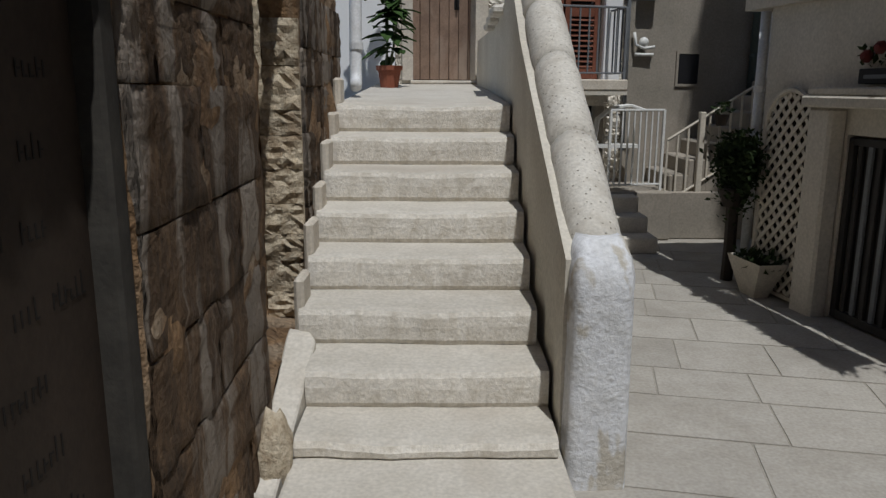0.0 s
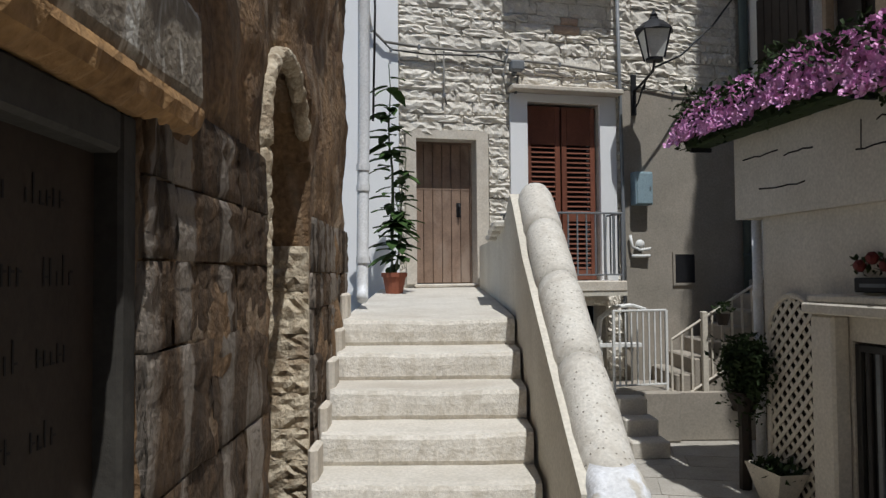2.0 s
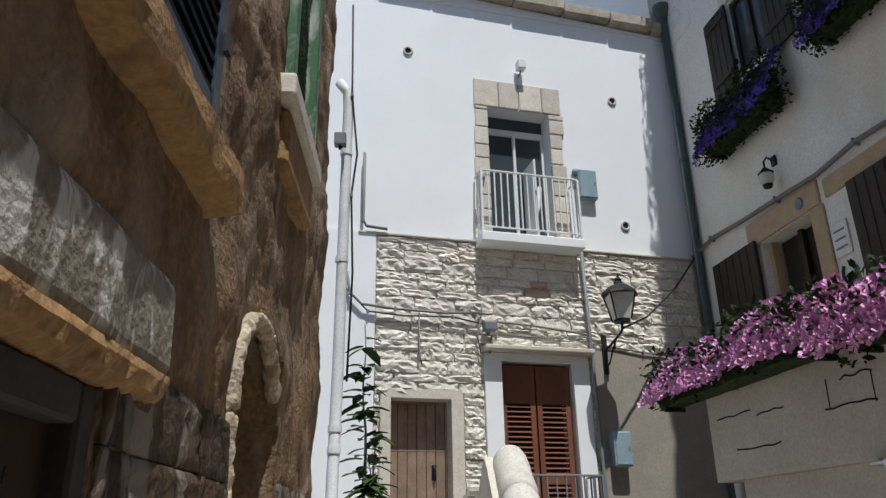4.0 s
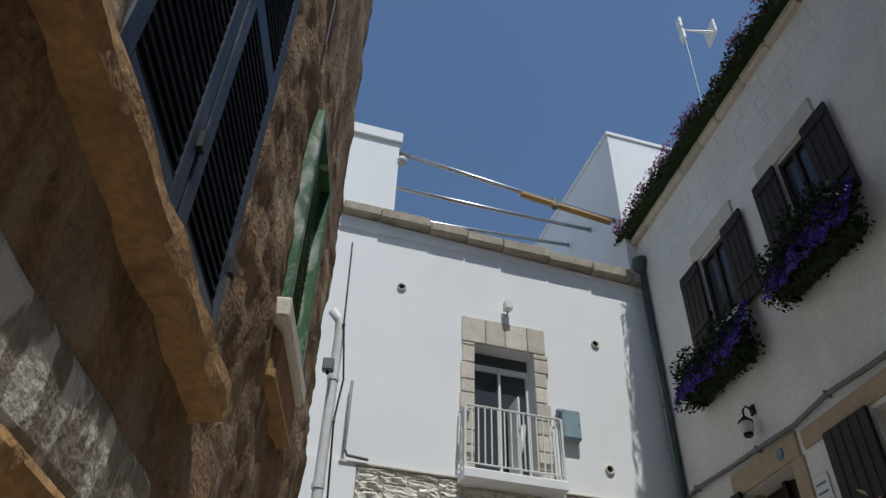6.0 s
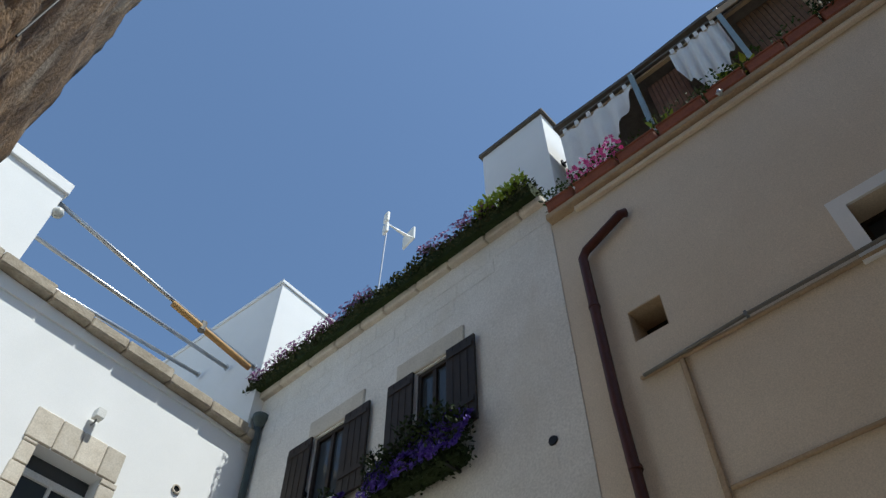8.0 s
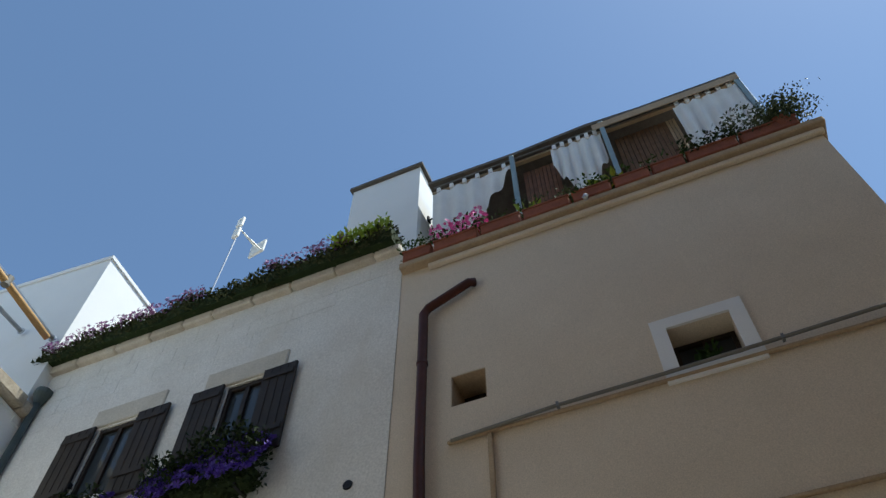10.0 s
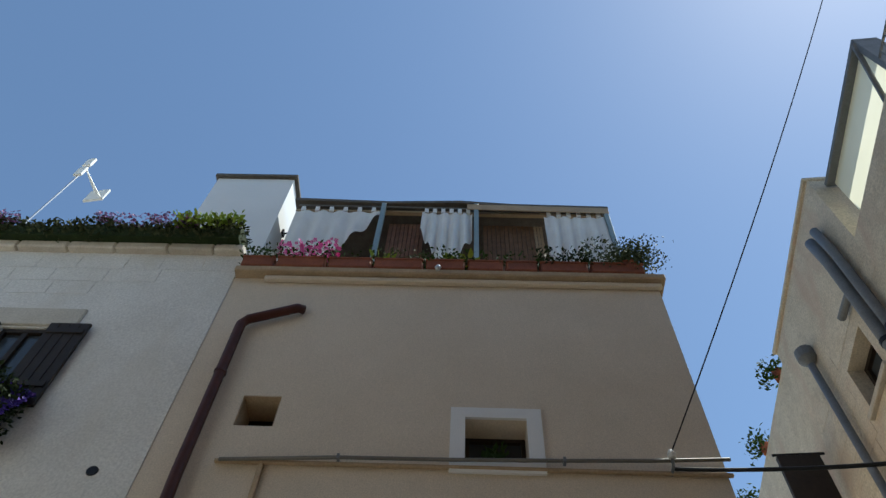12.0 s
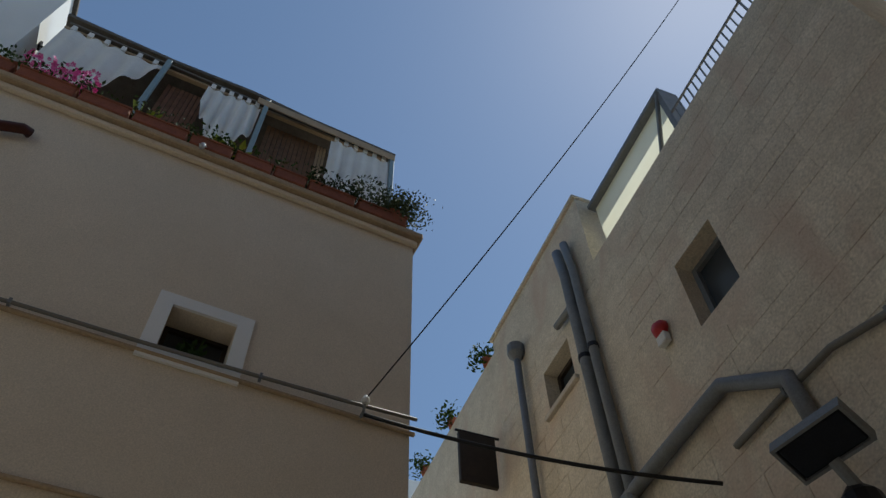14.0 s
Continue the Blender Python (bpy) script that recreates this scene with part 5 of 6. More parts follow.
part("lining", pierced(6.528, 6.912, 6.968, 7.382, 0.33, [(6.54, 6.90, 6.98, 7.37)], y0=0.02), "tan", sw)
bw = thing("window_4", RR, "small window with a raised white plaster surround in the beige wall", "window", kind="structure")
part("surround", pierced(8.58, 9.44, 6.46, 7.26, 0.03, [(8.72, 9.30, 6.58, 7.13)], y0=-0.022), "white", bw, "raised white plaster surround")
part("pane", box(8.72, 9.30, 0.30, 0.31, 6.58, 7.13), "glass", bw)
for p, q, r, s in ((8.72, 8.76, 6.58, 7.13), (9.26, 9.30, 6.58, 7.13), (8.76, 9.26, 6.58, 6.62), (8.76, 9.26, 7.09, 7.13), (8.99, 9.03, 6.62, 7.09)):
    part("frame", box(p, q, 0.26, 0.32, r, s), "darkwood", bw)
wp = thing("window_plant", RR @ pose(9.0, 0.16, 6.58), "small potted plant on the inner window sill", "plant")
part("pot", lathe([(0.05, 0), (0.065, 0.11), (0.055, 0.11)], 12), "bluegrey", wp)
part("leaves", leaf_cloud(70, 8, lambda r: (r.uniform(-0.1, 0.1), r.uniform(-0.06, 0.05), r.uniform(0.1, 0.3)), 0.10), "leaf", wp)
sc = thing("string_course", RR, "thin stone string course with cables across the beige wall", "moulding")
part("course", box(6.50, 11.06, -0.035, 0.008, 6.49, 6.525, 0.008), "tan", sc)
part("drop", box(6.90, 6.95, -0.03, 0.008, 0, 6.488, 0.008), "tan", sc)
part("lower_course", box(6.96, 11.06, -0.03, 0.008, 5.13, 5.165, 0.008), "tan", sc)
cable_run("facade_cable", RR, [(6.55, -0.055, 6.49), (7.6, -0.055, 6.55), (8.6, -0.055, 6.56), (9.6, -0.055, 6.585), (10.4, -0.06, 6.61), (11.06, -0.06, 6.65)], 0.018, "cable", "grey cable clipped along the string course", "wall cables")

# wires from the wall hook
hook = thing("wall_hook", RR @ pose(10.53, -0.05, 6.50), "steel insulator hook where the wires leave the wall", "hook")
part("pin", tube([(0, 0.05, 0), (0, -0.05, 0.02), (0, -0.08, 0.12)], 0.014, 6), "greymetal", hook)
part("insulator", lathe([(0.03, 0.08), (0.04, 0.12), (0.02, 0.17)], 10), "whitetile", hook, m=pose(0, -0.08, 0))
hp = RR @ Vector((10.53, -0.12, 6.64))


def strung(name, a, b, sag, r, label):
    t = thing(name, Matrix(), label, "wire", "overhead wires")
    a, b = Vector(a), Vector(b)
    part("wire", tube([a.lerp(b, k / 14) - Vector((0, 0, sag * 4 * (k / 14) * (1 - k / 14))) for k in range(15)], r, 6), "blackcable", t, smooth=True)


mast = thing("roof_mast", Matrix.Translation((2.35, -5.2, 9.61)), "thin steel mast on the roof holding a wire", "mast")
part("pole", tube([(0, 0, 0), (0, 0, 4.70)], 0.02, 8), "greymetal", mast)
part("cap", lathe([(0.03, 4.70), (0.01, 4.75)], 8), "greymetal", mast)
strung("overhead_wire", hp, (2.35, -5.2, 14.28), 0.20, 0.007, "thin black wire rising across the lane to a roof")
strung("overhead_wire", RR @ Vector((10.55, -0.06, 6.52)), (4.45, -3.62, 5.65), 0.10, 0.018, "dark cable bundle strung between two houses")

# roof terrace of the beige house
rng = random.Random(12)
u = 5.92
specs = [("leaf", 0, 0.42), ("magenta", 1, 0.62), ("terra", 2, 0.55), ("dry", 3, 0.62), ("leaf", 4, 0.50), ("terra", 5, 0.45), ("terra", 6, 0.40), ("dark", 7, 0.60), ("grey", 8, 0.66)]
for kind_, i, L in specs:
    t = thing("planter_box", RR @ pose(u, -0.13, 9.552), {"magenta": "terracotta trough of bright magenta flowers on the roof ledge", "grey": "terracotta trough with a grey-green shrub on the roof ledge"}.get(kind_, "terracotta trough with sparse green plants on the roof ledge"), "planter", "roof planters")
    tg = part("trough", box(0, L - 0.03, 0, 0.20, 0, 0.20, 0.015), "terracotta", t)
    part("rim", box(-0.01, L - 0.02, -0.012, 0.212, 0.17, 0.205, 0.006), "terracotta", tg)
    n, mat_, hgt, sz = {"magenta": (220, "leaf", 0.30, 0.06), "grey": (900, "greyleaf", 0.55, 0.05), "dry": (130, "greyleaf", 0.22, 0.07), "dark": (500, "darkleaf", 0.26, 0.06), "terra": (60, "leaf", 0.20, 0.07)}.get(kind_, (240, "leaf", 0.22, 0.06))
    part("foliage", leaf_cloud(n, 60 + i, lambda r, L=L, h=hgt: (r.uniform(-0.05, L + 0.02), r.uniform(-0.08, 0.2), 0.16 + h * r.random() ** 1.4), sz), mat_, t)
    if kind_ == "magenta":
        part("blossoms", blossom_cloud(170, 70, lambda r, L=L: (r.uniform(-0.05, L + 0.1), r.uniform(-0.10, 0.15), r.uniform(0.22, 0.52)), 0.032, toward=(0, -0.8, -0.2)), "magenta", t)
    u += L + 0.02
sh = thing("potted_shrub", RR @ pose(10.72, -0.02, 9.552), "bushy grey-green shrub in a terracotta pot at the roof corner", "plant")
part("pot", lathe([(0.10, 0), (0.14, 0.22), (0.15, 0.24), (0.12, 0.24)], 14), "terracotta", sh)
part("stem", tube([(0, 0, 0.2), (0.02, 0.01, 0.4), (0.05, 0, 0.6)], 0.015, 6), "brownpipe", sh)
part("foliage", leaf_cloud(1300, 77, lambda r: (lambda d: (d.x * 0.42 + 0.08, d.y * 0.30 - 0.06, 0.38 + d.z * 0.32))(Vector((r.gauss(0, 0.38), r.gauss(0, 0.38), r.gauss(0, 0.38)))), 0.05), "greyleaf", sh)
for x in (7.55, 8.62):
    r = thing("round_pot", RR @ pose(x, 0.16, 9.552), "round terracotta pot with a yellow-green plant", "plant", "round roof pots")
    part("pot", lathe([(0.09, 0), (0.16, 0.12), (0.17, 0.22), (0.15, 0.26), (0.13, 0.26)], 14), "terracotta", r)
    part("leaves", leaf_cloud(46, int(x * 10), lambda q: (q.uniform(-0.15, 0.15), q.uniform(-0.12, 0.1), q.uniform(0.24, 0.5)), 0.20), "limeleaf", r)
sp = thing("roof_spout", RR @ pose(8.36, -0.13, 9.51), "short steel rain spout poking over the ledge", "spout")
part("spout", tube([(0, 0.2, 0.10), (0, -0.02, 0.05), (0, -0.08, -0.10)], 0.03, 10), "chrome", sp, smooth=True)
part("flange", lathe([(0.045, 0.0), (0.045, 0.015)], 10), "chrome", sp, m=pose(0, 0.0, 0.05, 60, 0, 0))

hut = structure("wall_roof_hut", box(4.55, 5.82, 0.42, 1.9, 9.55, 13.02), "white", RR, "small whitewashed stair hut on the roof", "wall")
structure("roof_hut_slab", box(4.50, 5.88, 0.36, 1.95, 13.024, 13.10, 0.01), "roof", RR, "thin dark roof slab of the hut", "roof")
hv = thing("hut_iron_stay", RR @ pose(5.84, 0.8, 11.9), "short black iron stay on the hut wall", "stay")
part("bar", tube([(0, 0, 0), (0.32, 0, 0)], 0.015, 6), "darkmetal", hv)
part("plate", box(-0.02, 0.01, -0.05, 0.05, -0.05, 0.05), "darkmetal", hv)
can = thing("terrace_canopy", RR @ pose(0, 0.34, 0), "flat reed-lined canopy on steel posts over a roof terrace", "canopy")
bm = bmesh.new()
pts = [(6.02, 12.16), (7.5, 12.10), (8.6, 12.16), (9.4, 12.08), (10.85, 12.05)]
lo, hi = [], []
for x, z in pts:
    lo.append([bm.verts.new((x, y, z + 0.05 * y)) for y in (0, 2.4)])
    hi.append([bm.verts.new((x, y, z + 0.07 + 0.05 * y)) for y in (0, 2.4)])
for i in range(4):
    bm.faces.new((lo[i][0], lo[i][1], lo[i + 1][1], lo[i + 1][0]))
    bm.faces.new((hi[i][0], hi[i + 1][0], hi[i + 1][1], hi[i][1]))
    bm.faces.new((lo[i][0], lo[i + 1][0], hi[i + 1][0], hi[i][0]))
    bm.faces.new((lo[i + 1][1], lo[i][1], hi[i][1], hi[i + 1][1]))
bm.faces.new((lo[0][1], lo[0][0], hi[0][0], hi[0][1]))
bm.faces.new((lo[4][0], lo[4][1], hi[4][1], hi[4][0]))
part("roof", bm, "roof", can)
part("curtain_rod", tube([(6.1, 0.04, 12.06), (8.4, 0.04, 12.04), (10.8, 0.04, 11.98)], 0.014, 6), "greymetal", can)
for x, z1 in ((7.42, 12.10), (8.84, 12.13), (10.80, 12.0)):
    part("post", box(x - 0.035, x + 0.035, -0.01, 0.06, 9.55, z1, 0.006), "bluegrey", can, "blue-grey steel post")
part("rafter", box(6.05, 10.83, 0.10, 0.16, 12.0, 12.05), "tan", can)
bm = box(8.70, 10.84, -0.015, -0.002, 11.93, 12.09, 0.003)
for v in bm.verts:
    v.co.z -= 0.05 * (v.co.x - 8.70) / 2.1
part("fascia", bm, "tan", can, "weathered tan board")
bwk = structure("wall_terrace_back", box(6.0, 10.6, 2.6, 2.8, 9.55, 12.4), "brick", RR, "brown brick wall at the back of the roof terrace", "wall")
for a, b, material, lab in ((8.95, 9.72, "reed", "brown reed mat screen on the roof terrace"), (7.50, 8.05, "brick", "brown brick-patterned mat screen on the roof terrace"), (9.72, 9.86, "tan", "narrow tan cloth strip on the roof terrace")):
    sc_ = thing("mat_screen", RR @ pose(0, 0.62, 0), lab, "screen", "terrace screens")
    n = max(3, int((b - a) / 0.06))
    for k in range(n):
        part("reed", box(a + (b - a) * k / n + 0.004, a + (b - a) * (k + 1) / n - 0.004, 0, 0.02, 9.7, 11.95, 0.004), material, sc_)


def curtain(u0, u1, z0, z1, gather, label, seed):
    t = thing("curtain", RR @ pose(0, 0.385, 0), label, "curtain", "terrace curtains")
    bm = bmesh.new()
    nx, nz = 40, 14
    rows = []
    for j in range(nz + 1):
        f = j / nz
        row = []
        for i in range(nx + 1):
            s = i / nx
            a = u0 + (u1 - u0) * s
            low = z0 + (z1 - z0) * gather(s)
            z = z1 - (z1 - low) * f - 0.03 * abs(math.sin(s * math.pi * 6)) * (1 - f)
            row.append(bm.verts.new((a - 0.06 * f * math.sin(s * 3.1) * (1 - s), 0.045 * math.sin(s * 30 + seed) * (0.35 + f) + 0.02 * noise.noise(Vector((s * 5, f * 4, seed))), z)))
        rows.append(row)
    for j in range(nz):
        for i in range(nx):
            bm.faces.new((rows[j][i], rows[j + 1][i], rows[j + 1][i + 1], rows[j][i + 1]))
    part("cloth", bm, "cloth", t, smooth=True)
    for k in range(6):
        x = u0 + (u1 - u0) * (k + 0.5) / 6
        part("tab", box(x - 0.03, x + 0.03, -0.02, 0.02, z1 - 0.02, z1 + 0.10), "cloth", t)


curtain(6.08, 7.38, 9.9, 11.90, lambda s: 0.0 if s < 0.25 else min(0.93, (s - 0.25) * 1.25), "white tab-top curtain drawn across the roof terrace", 1)
curtain(8.02, 8.78, 10.3, 11.90, lambda s: abs(s - 0.55) * 1.2, "white curtain gathered to a point on the roof terrace", 4)
curtain(9.86, 10.76, 10.4, 11.85, lambda s: 0.05 * math.sin(s * 9), "white cloth screen hung at the terrace end", 7)

ant = thing("tv_antenna", Matrix.Translation((6.15, 10.35, 9.5)), "white television antenna on a thin mast behind the roof", "antenna")
part("mast", tube([(0, 0, 0), (0.03, -0.1, 4), (0.06, -0.25, 8.1)], 0.022, 6), "chrome", ant)
for k in range(4):
    part("element", tube([(0.06, -0.25, 8.0), (0.75, -0.45 + 0.12 * k, 7.75 + 0.14 * k)], 0.014, 5), "whitemetal", ant)
for s in (-1, 1):
    part("reflector", box(-0.02, 0.05, -0.35, -0.15, 8.0 + (0.05 if s > 0 else -0.42), 8.0 + (0.42 if s > 0 else -0.05), 0.01), "whitemetal", ant)
part("tip_bar", box(0.72, 0.78, -0.5, 0.0, 7.72, 8.20, 0.01), "whitemetal", ant)

# ---- terrace wall with gate, lattice and flowers ----
ter = structure("wall_terrace", pierced(-0.02, 3.9, 2.26, 2.96, 0.5, []), "cream", TR, "overhanging cream plastered terrace parapet with old cracks", "wall")
structure("wall_terrace_low", pierced(0.28, 3.9, -0.2, 2.258, 0.42, [(1.32, 2.15, -0.2, 1.32)], y0=0.07), "cream", TR, "cream plastered lower wall of the terrace", "wall")
structure("terrace_floor", box(0.0, 3.9, 0.5, 1.9, 2.70, 2.94), "paving", TR, "floor of the small terrace", "floor")
# Added sheet whose black colour stands for shade under the terrace.
structure("terrace_inner", box(0.3, 3.9, 1.2, 1.4, -0.2, 2.69), "dark", TR, "near-black sheet for the shade under the terrace", "wall")
structure("terrace_end", box(0.28, 0.40, 0.492, 1.9, -0.2, 2.69), "cream", TR, "plain end wall of the terrace", "wall")
rng = random.Random(33)
for u_, z, L in ((0.12, 2.76, 0.5), (0.7, 2.72, 0.35), (0.35, 2.48, 0.6), (1.5, 2.62, 0.5), (1.7, 2.80, 0.3), (2.0, 2.40, 0.4)):
    c = part("crack", tube([(u_ + L * k / 6, -0.001, z + 0.012 * rng.uniform(-1, 1)) for k in range(7)], 0.006, 4), "dark", ter)
for u_, z in ((1.55, 2.62), (1.98, 2.60)):
    part("crack", tube([(u_, -0.001, z), (u_ + 0.008, -0.001, z + 0.2)], 0.005, 4), "dark", ter)
npi = thing("corner_pipe", TR @ pose(0.20, 0.06, 0), "narrow pale downpipe under the terrace corner", "pipe")
part("pipe", tube([(0, 0, 0), (0.0, 0, 2.24)], 0.04, 10), "whitepvc", npi, smooth=True)
part("collar", lathe([(0.048, 1.6), (0.048, 1.65)], 10), "whitepvc", npi)
br = thing("sign_bracket", TR @ pose(1.86, -0.002, 2.22), "short bright metal bracket on the terrace wall", "bracket")
part("bar", box(0, 0.16, -0.05, 0.072, 0, 0.025, 0.006), "chrome", br)
part("end", box(0.14, 0.16, -0.06, -0.04, -0.04, 0.03), "chrome", br)
lat = thing("lattice_panel", TR @ pose(0.42, 0.045, 0.02), "arched cream wooden lattice panel leaning on the terrace wall", "lattice")
LW, LH = 0.62, 1.60
RAD = LW / 2


def inside_arch(x, z):
    return 0.02 <= x <= LW - 0.02 and z >= 0.02 and (z < LH - RAD or (x - RAD) ** 2 + (z - LH + RAD) ** 2 < (RAD - 0.02) ** 2)


for s in (1, -1):
    for k in range(-16, 46):
        pts = []
        for q in range(0, 121):
            x = LW * q / 120
            z = (k * 0.115) + s * x + (0 if s > 0 else LW)
            if inside_arch(x, z):
                pts.append((x, z))
        if len(pts) > 8:
            (x0, z0), (x1, z1) = pts[0], pts[-1]
            d = Vector((x1 - x0, 0, z1 - z0))
            part("slat", box(0, d.length, -0.004, 0.004, -0.017, 0.017), "latticewhite", lat, m=pose(x0, -0.03 - 0.004 * s, z0, 0, -math.degrees(math.atan2(d.z, d.x)), 0))
arch = [(0.0, 0.0), (0.0, LH - RAD)] + [(RAD - RAD * math.cos(a), LH - RAD + RAD * math.sin(a)) for a in [math.pi * k / 12 for k in range(1, 12)]] + [(LW, LH - RAD), (LW, 0.0)]
part("arch_frame", tube([(x, -0.03, z) for x, z in arch], 0.022, 6), "latticewhite", lat)
part("bottom_rail", box(0, LW, -0.05, -0.01, 0, 0.03), "latticewhite", lat)
# Added arch-shaped sheet; its dark colour stands for shade in the lattice holes.
bm = bmesh.new()
edge_pts = [(0.025, 0.03), (0.025, LH - RAD)] + [(RAD - (RAD - 0.025) * math.cos(a), LH - RAD + (RAD - 0.025) * math.sin(a)) for a in [math.pi * k / 12 for k in range(1, 12)]] + [(LW - 0.025, LH - RAD), (LW - 0.025, 0.03)]
lo, hi = [bm.verts.new((x, -0.012, z)) for x, z in edge_pts], [bm.verts.new((x, -0.004, z)) for x, z in edge_pts]
bm.faces.new(lo), bm.faces.new(hi[::-1])
for k in range(len(lo)):
    bm.faces.new((lo[k], hi[k], hi[(k + 1) % len(lo)], lo[(k + 1) % len(lo)]))
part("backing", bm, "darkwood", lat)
pier = thing("gate_pier", TR @ pose(1.06, 0.068, 0), "cream rendered gate pier with a moulded cap", "pier")
part("shaft", box(0, 0.25, -0.14, 0, -0.02, 1.50, 0.02), "cream", pier)
part("cap", box(-0.04, 1.12, -0.18, 0, 1.502, 1.58, 0.012), "cream", pier)
part("cap_upper", box(-0.02, 1.10, -0.15, 0, 1.582, 1.64, 0.012), "cream", pier)
gate = thing("metal_gate", TR @ pose(1.33, 0.10, 0.02), "dark metal gate with upright bars in the terrace wall", "gate")
for a, b, z0, z1 in ((0, 0.05, 0, 1.28), (0.76, 0.81, 0, 1.28), (0.05, 0.76, 1.23, 1.28), (0.05, 0.76, 0.0, 0.06)):
    part("gate_frame", box(a, b, -0.02, 0.02, z0, z1, 0.004), "gatewood", gate)
for k in range(7):
    part("bar", box(0.09 + k * 0.095, 0.13 + k * 0.095, -0.012, 0.012, 0.06, 1.23, 0.003), "greymetal" if k % 2 else "gatewood", gate)
part("back_sheet", box(0.05, 0.76, 0.021, 0.03, 0.06, 1.23), "gatewood", gate)
pq = thing("rose_plaque", TR @ pose(1.42, 0.066, 1.66), "wall ornament of red roses over a dark plate", "ornament")
part("plate", box(0, 0.36, -0.05, 0, 0, 0.10, 0.008), "darkmetal", pq)
part("marks", box(0.06, 0.30, -0.055, -0.051, 0.035, 0.06), "greymetal", pq)
for x, z in ((0.05, 0.18), (0.17, 0.23), (0.29, 0.18)):
    part("rose", lathe([(0.02, -0.03), (0.045, 0.0), (0.042, 0.025), (0.03, 0.02), (0.028, 0.04), (0.01, 0.036)], 10), "rose", pq, m=pose(x, -0.03, z, 90, 0, 0), smooth=True)
part("leaves", leaf_cloud(50, 91, lambda r: (r.uniform(-0.02, 0.36), r.uniform(-0.05, -0.01), r.uniform(0.10, 0.24)), 0.06), "darkleaf", pq)
hp_ = thing("hanging_plant", TR @ pose(0.22, -0.10, 0.55), "dark bushy hanging plant beside the lattice", "plant")
part("pot", lathe([(0.08, 0.10), (0.13, 0.24), (0.12, 0.26)], 12), "darkwood", hp_)
part("foliage", leaf_cloud(3600, 92, lambda r: (max(-.3, min(.3, r.gauss(0.04, 0.13))), max(-.14, min(.14, r.gauss(0.0, 0.06))), 0.50 + max(-.2, min(.22, r.gauss(0, 0.09))) - min(.35, abs(r.gauss(0, 0.16))) * (r.random() < 0.35)), 0.055), "darkleaf", hp_)
part("stem", tube([(0, 0, -0.55), (0.01, 0, -0.2), (0, 0, 0.12)], 0.05, 6), "darkwood", hp_)
tr = thing("plant_trough", TR @ pose(0.68, -0.12, 0.0), "pale wooden plant trough on the paving", "planter")
bm = bmesh.new()
a = [bm.verts.new(p) for p in ((-0.10, -0.06, 0), (0.10, -0.06, 0), (0.10, 0.06, 0), (-0.10, 0.06, 0))]
b = [bm.verts.new(p) for p in ((-0.24, -0.12, 0.30), (0.24, -0.12, 0.30), (0.24, 0.12, 0.30), (-0.24, 0.12, 0.30))]
for k in range(4):
    bm.faces.new((a[k], a[(k + 1) % 4], b[(k + 1) % 4], b[k]))
bm.faces.new(a[::-1])
part("trough", bm, "latticewhite", tr)
part("soil", box(-0.20, 0.20, -0.10, 0.10, 0.24, 0.262), "dark", tr)
part("leaves", leaf_cloud(160, 93, lambda r: (r.uniform(-0.2, 0.2), r.uniform(-0.1, 0.1), r.uniform(0.24, 0.34)), 0.07), "darkleaf", tr)
flower_box(TR @ pose(-0.50, -0.02, 2.95), 2.35, 0.20, 0.16, "pink", "long terrace box overflowing with pink petunias", 51, 1800, 2300, "pink terrace boxes", "darkleaf", 0.40, 0.16, 0.042)
flower_box(TR @ pose(2.05, -0.04, 2.90), 1.5, 0.22, 0.16, "pink", "second terrace box of pink petunias hanging lower", 57, 1100, 1400, "pink terrace boxes", "darkleaf", 0.36, 0.26, 0.042)

# ---- small stair with white railings beside the lane ----
ss = thing("side_stair", Matrix(), "short pale stone side stair up to the terrace", "staircase")
for k in range(3):
    part("step", box(1.78, 2.16 - 0.04 * k, 7.34 + 0.25 * k, 7.64 + 0.25 * k, 0.001, 0.17 * (k + 1), 0.015), "step", ss)
# Platform, upper steps and stringer: darker colour than the sunlit steps, for shade.
part("platform", box(1.78, 2.5, 8.06, 9.0, 0.001, 0.53, 0.015), "greyplaster", ss)
for k in range(7):
    part("step", box(2.5 + 0.2 * k, 2.72 + 0.2 * k, 8.22, 9.15, 0.001, 0.53 + 0.17 * (k + 1), 0.015), "greyplaster", ss)
part("stringer", box(2.5, 3.95, 8.14, 8.215, 0.001, 0.52, 0.01), "greyplaster", ss)
railing("stair_railing", Matrix.Translation((1.80, 8.10, 0.53)) @ pose(0, 0, 0, 0, 0, 12), "white-painted iron railing on the side stair platform", 0.62, 0.88, 9, "whitemetal")
# Shade over this railing is put into its colour, darker than the platform's.
t = thing("stair_railing", Matrix.Translation((2.45, 8.19, 0.28)), "sloping iron railing of the side stair, coloured darker for shade", "railing")
for z in (0.80, 0.10):
    part("rail_bar", tube([(0, 0, z), (1.35, 0.06, z + 0.85)], 0.016, 6), "latticewhite", t)
for k in range(13):
    x = 1.35 * k / 12
    part("upright", box(x - 0.010, x + 0.010, -0.010 + 0.044 * x, 0.010 + 0.044 * x, 0.10 + 0.63 * x, 0.80 + 0.63 * x), "latticewhite", t)
part("newel", box(0.33, 0.39, -0.03, 0.05, -0.48, 1.10, 0.006), "latticewhite", t)
hpot = thing("rail_pot", Matrix.Translation((2.98, 8.10, 1.36)), "dark flower pot hooked on the stair railing", "pot")
part("pot", lathe([(0.05, -0.12), (0.08, 0), (0.07, 0)], 10), "darkwood", hpot)
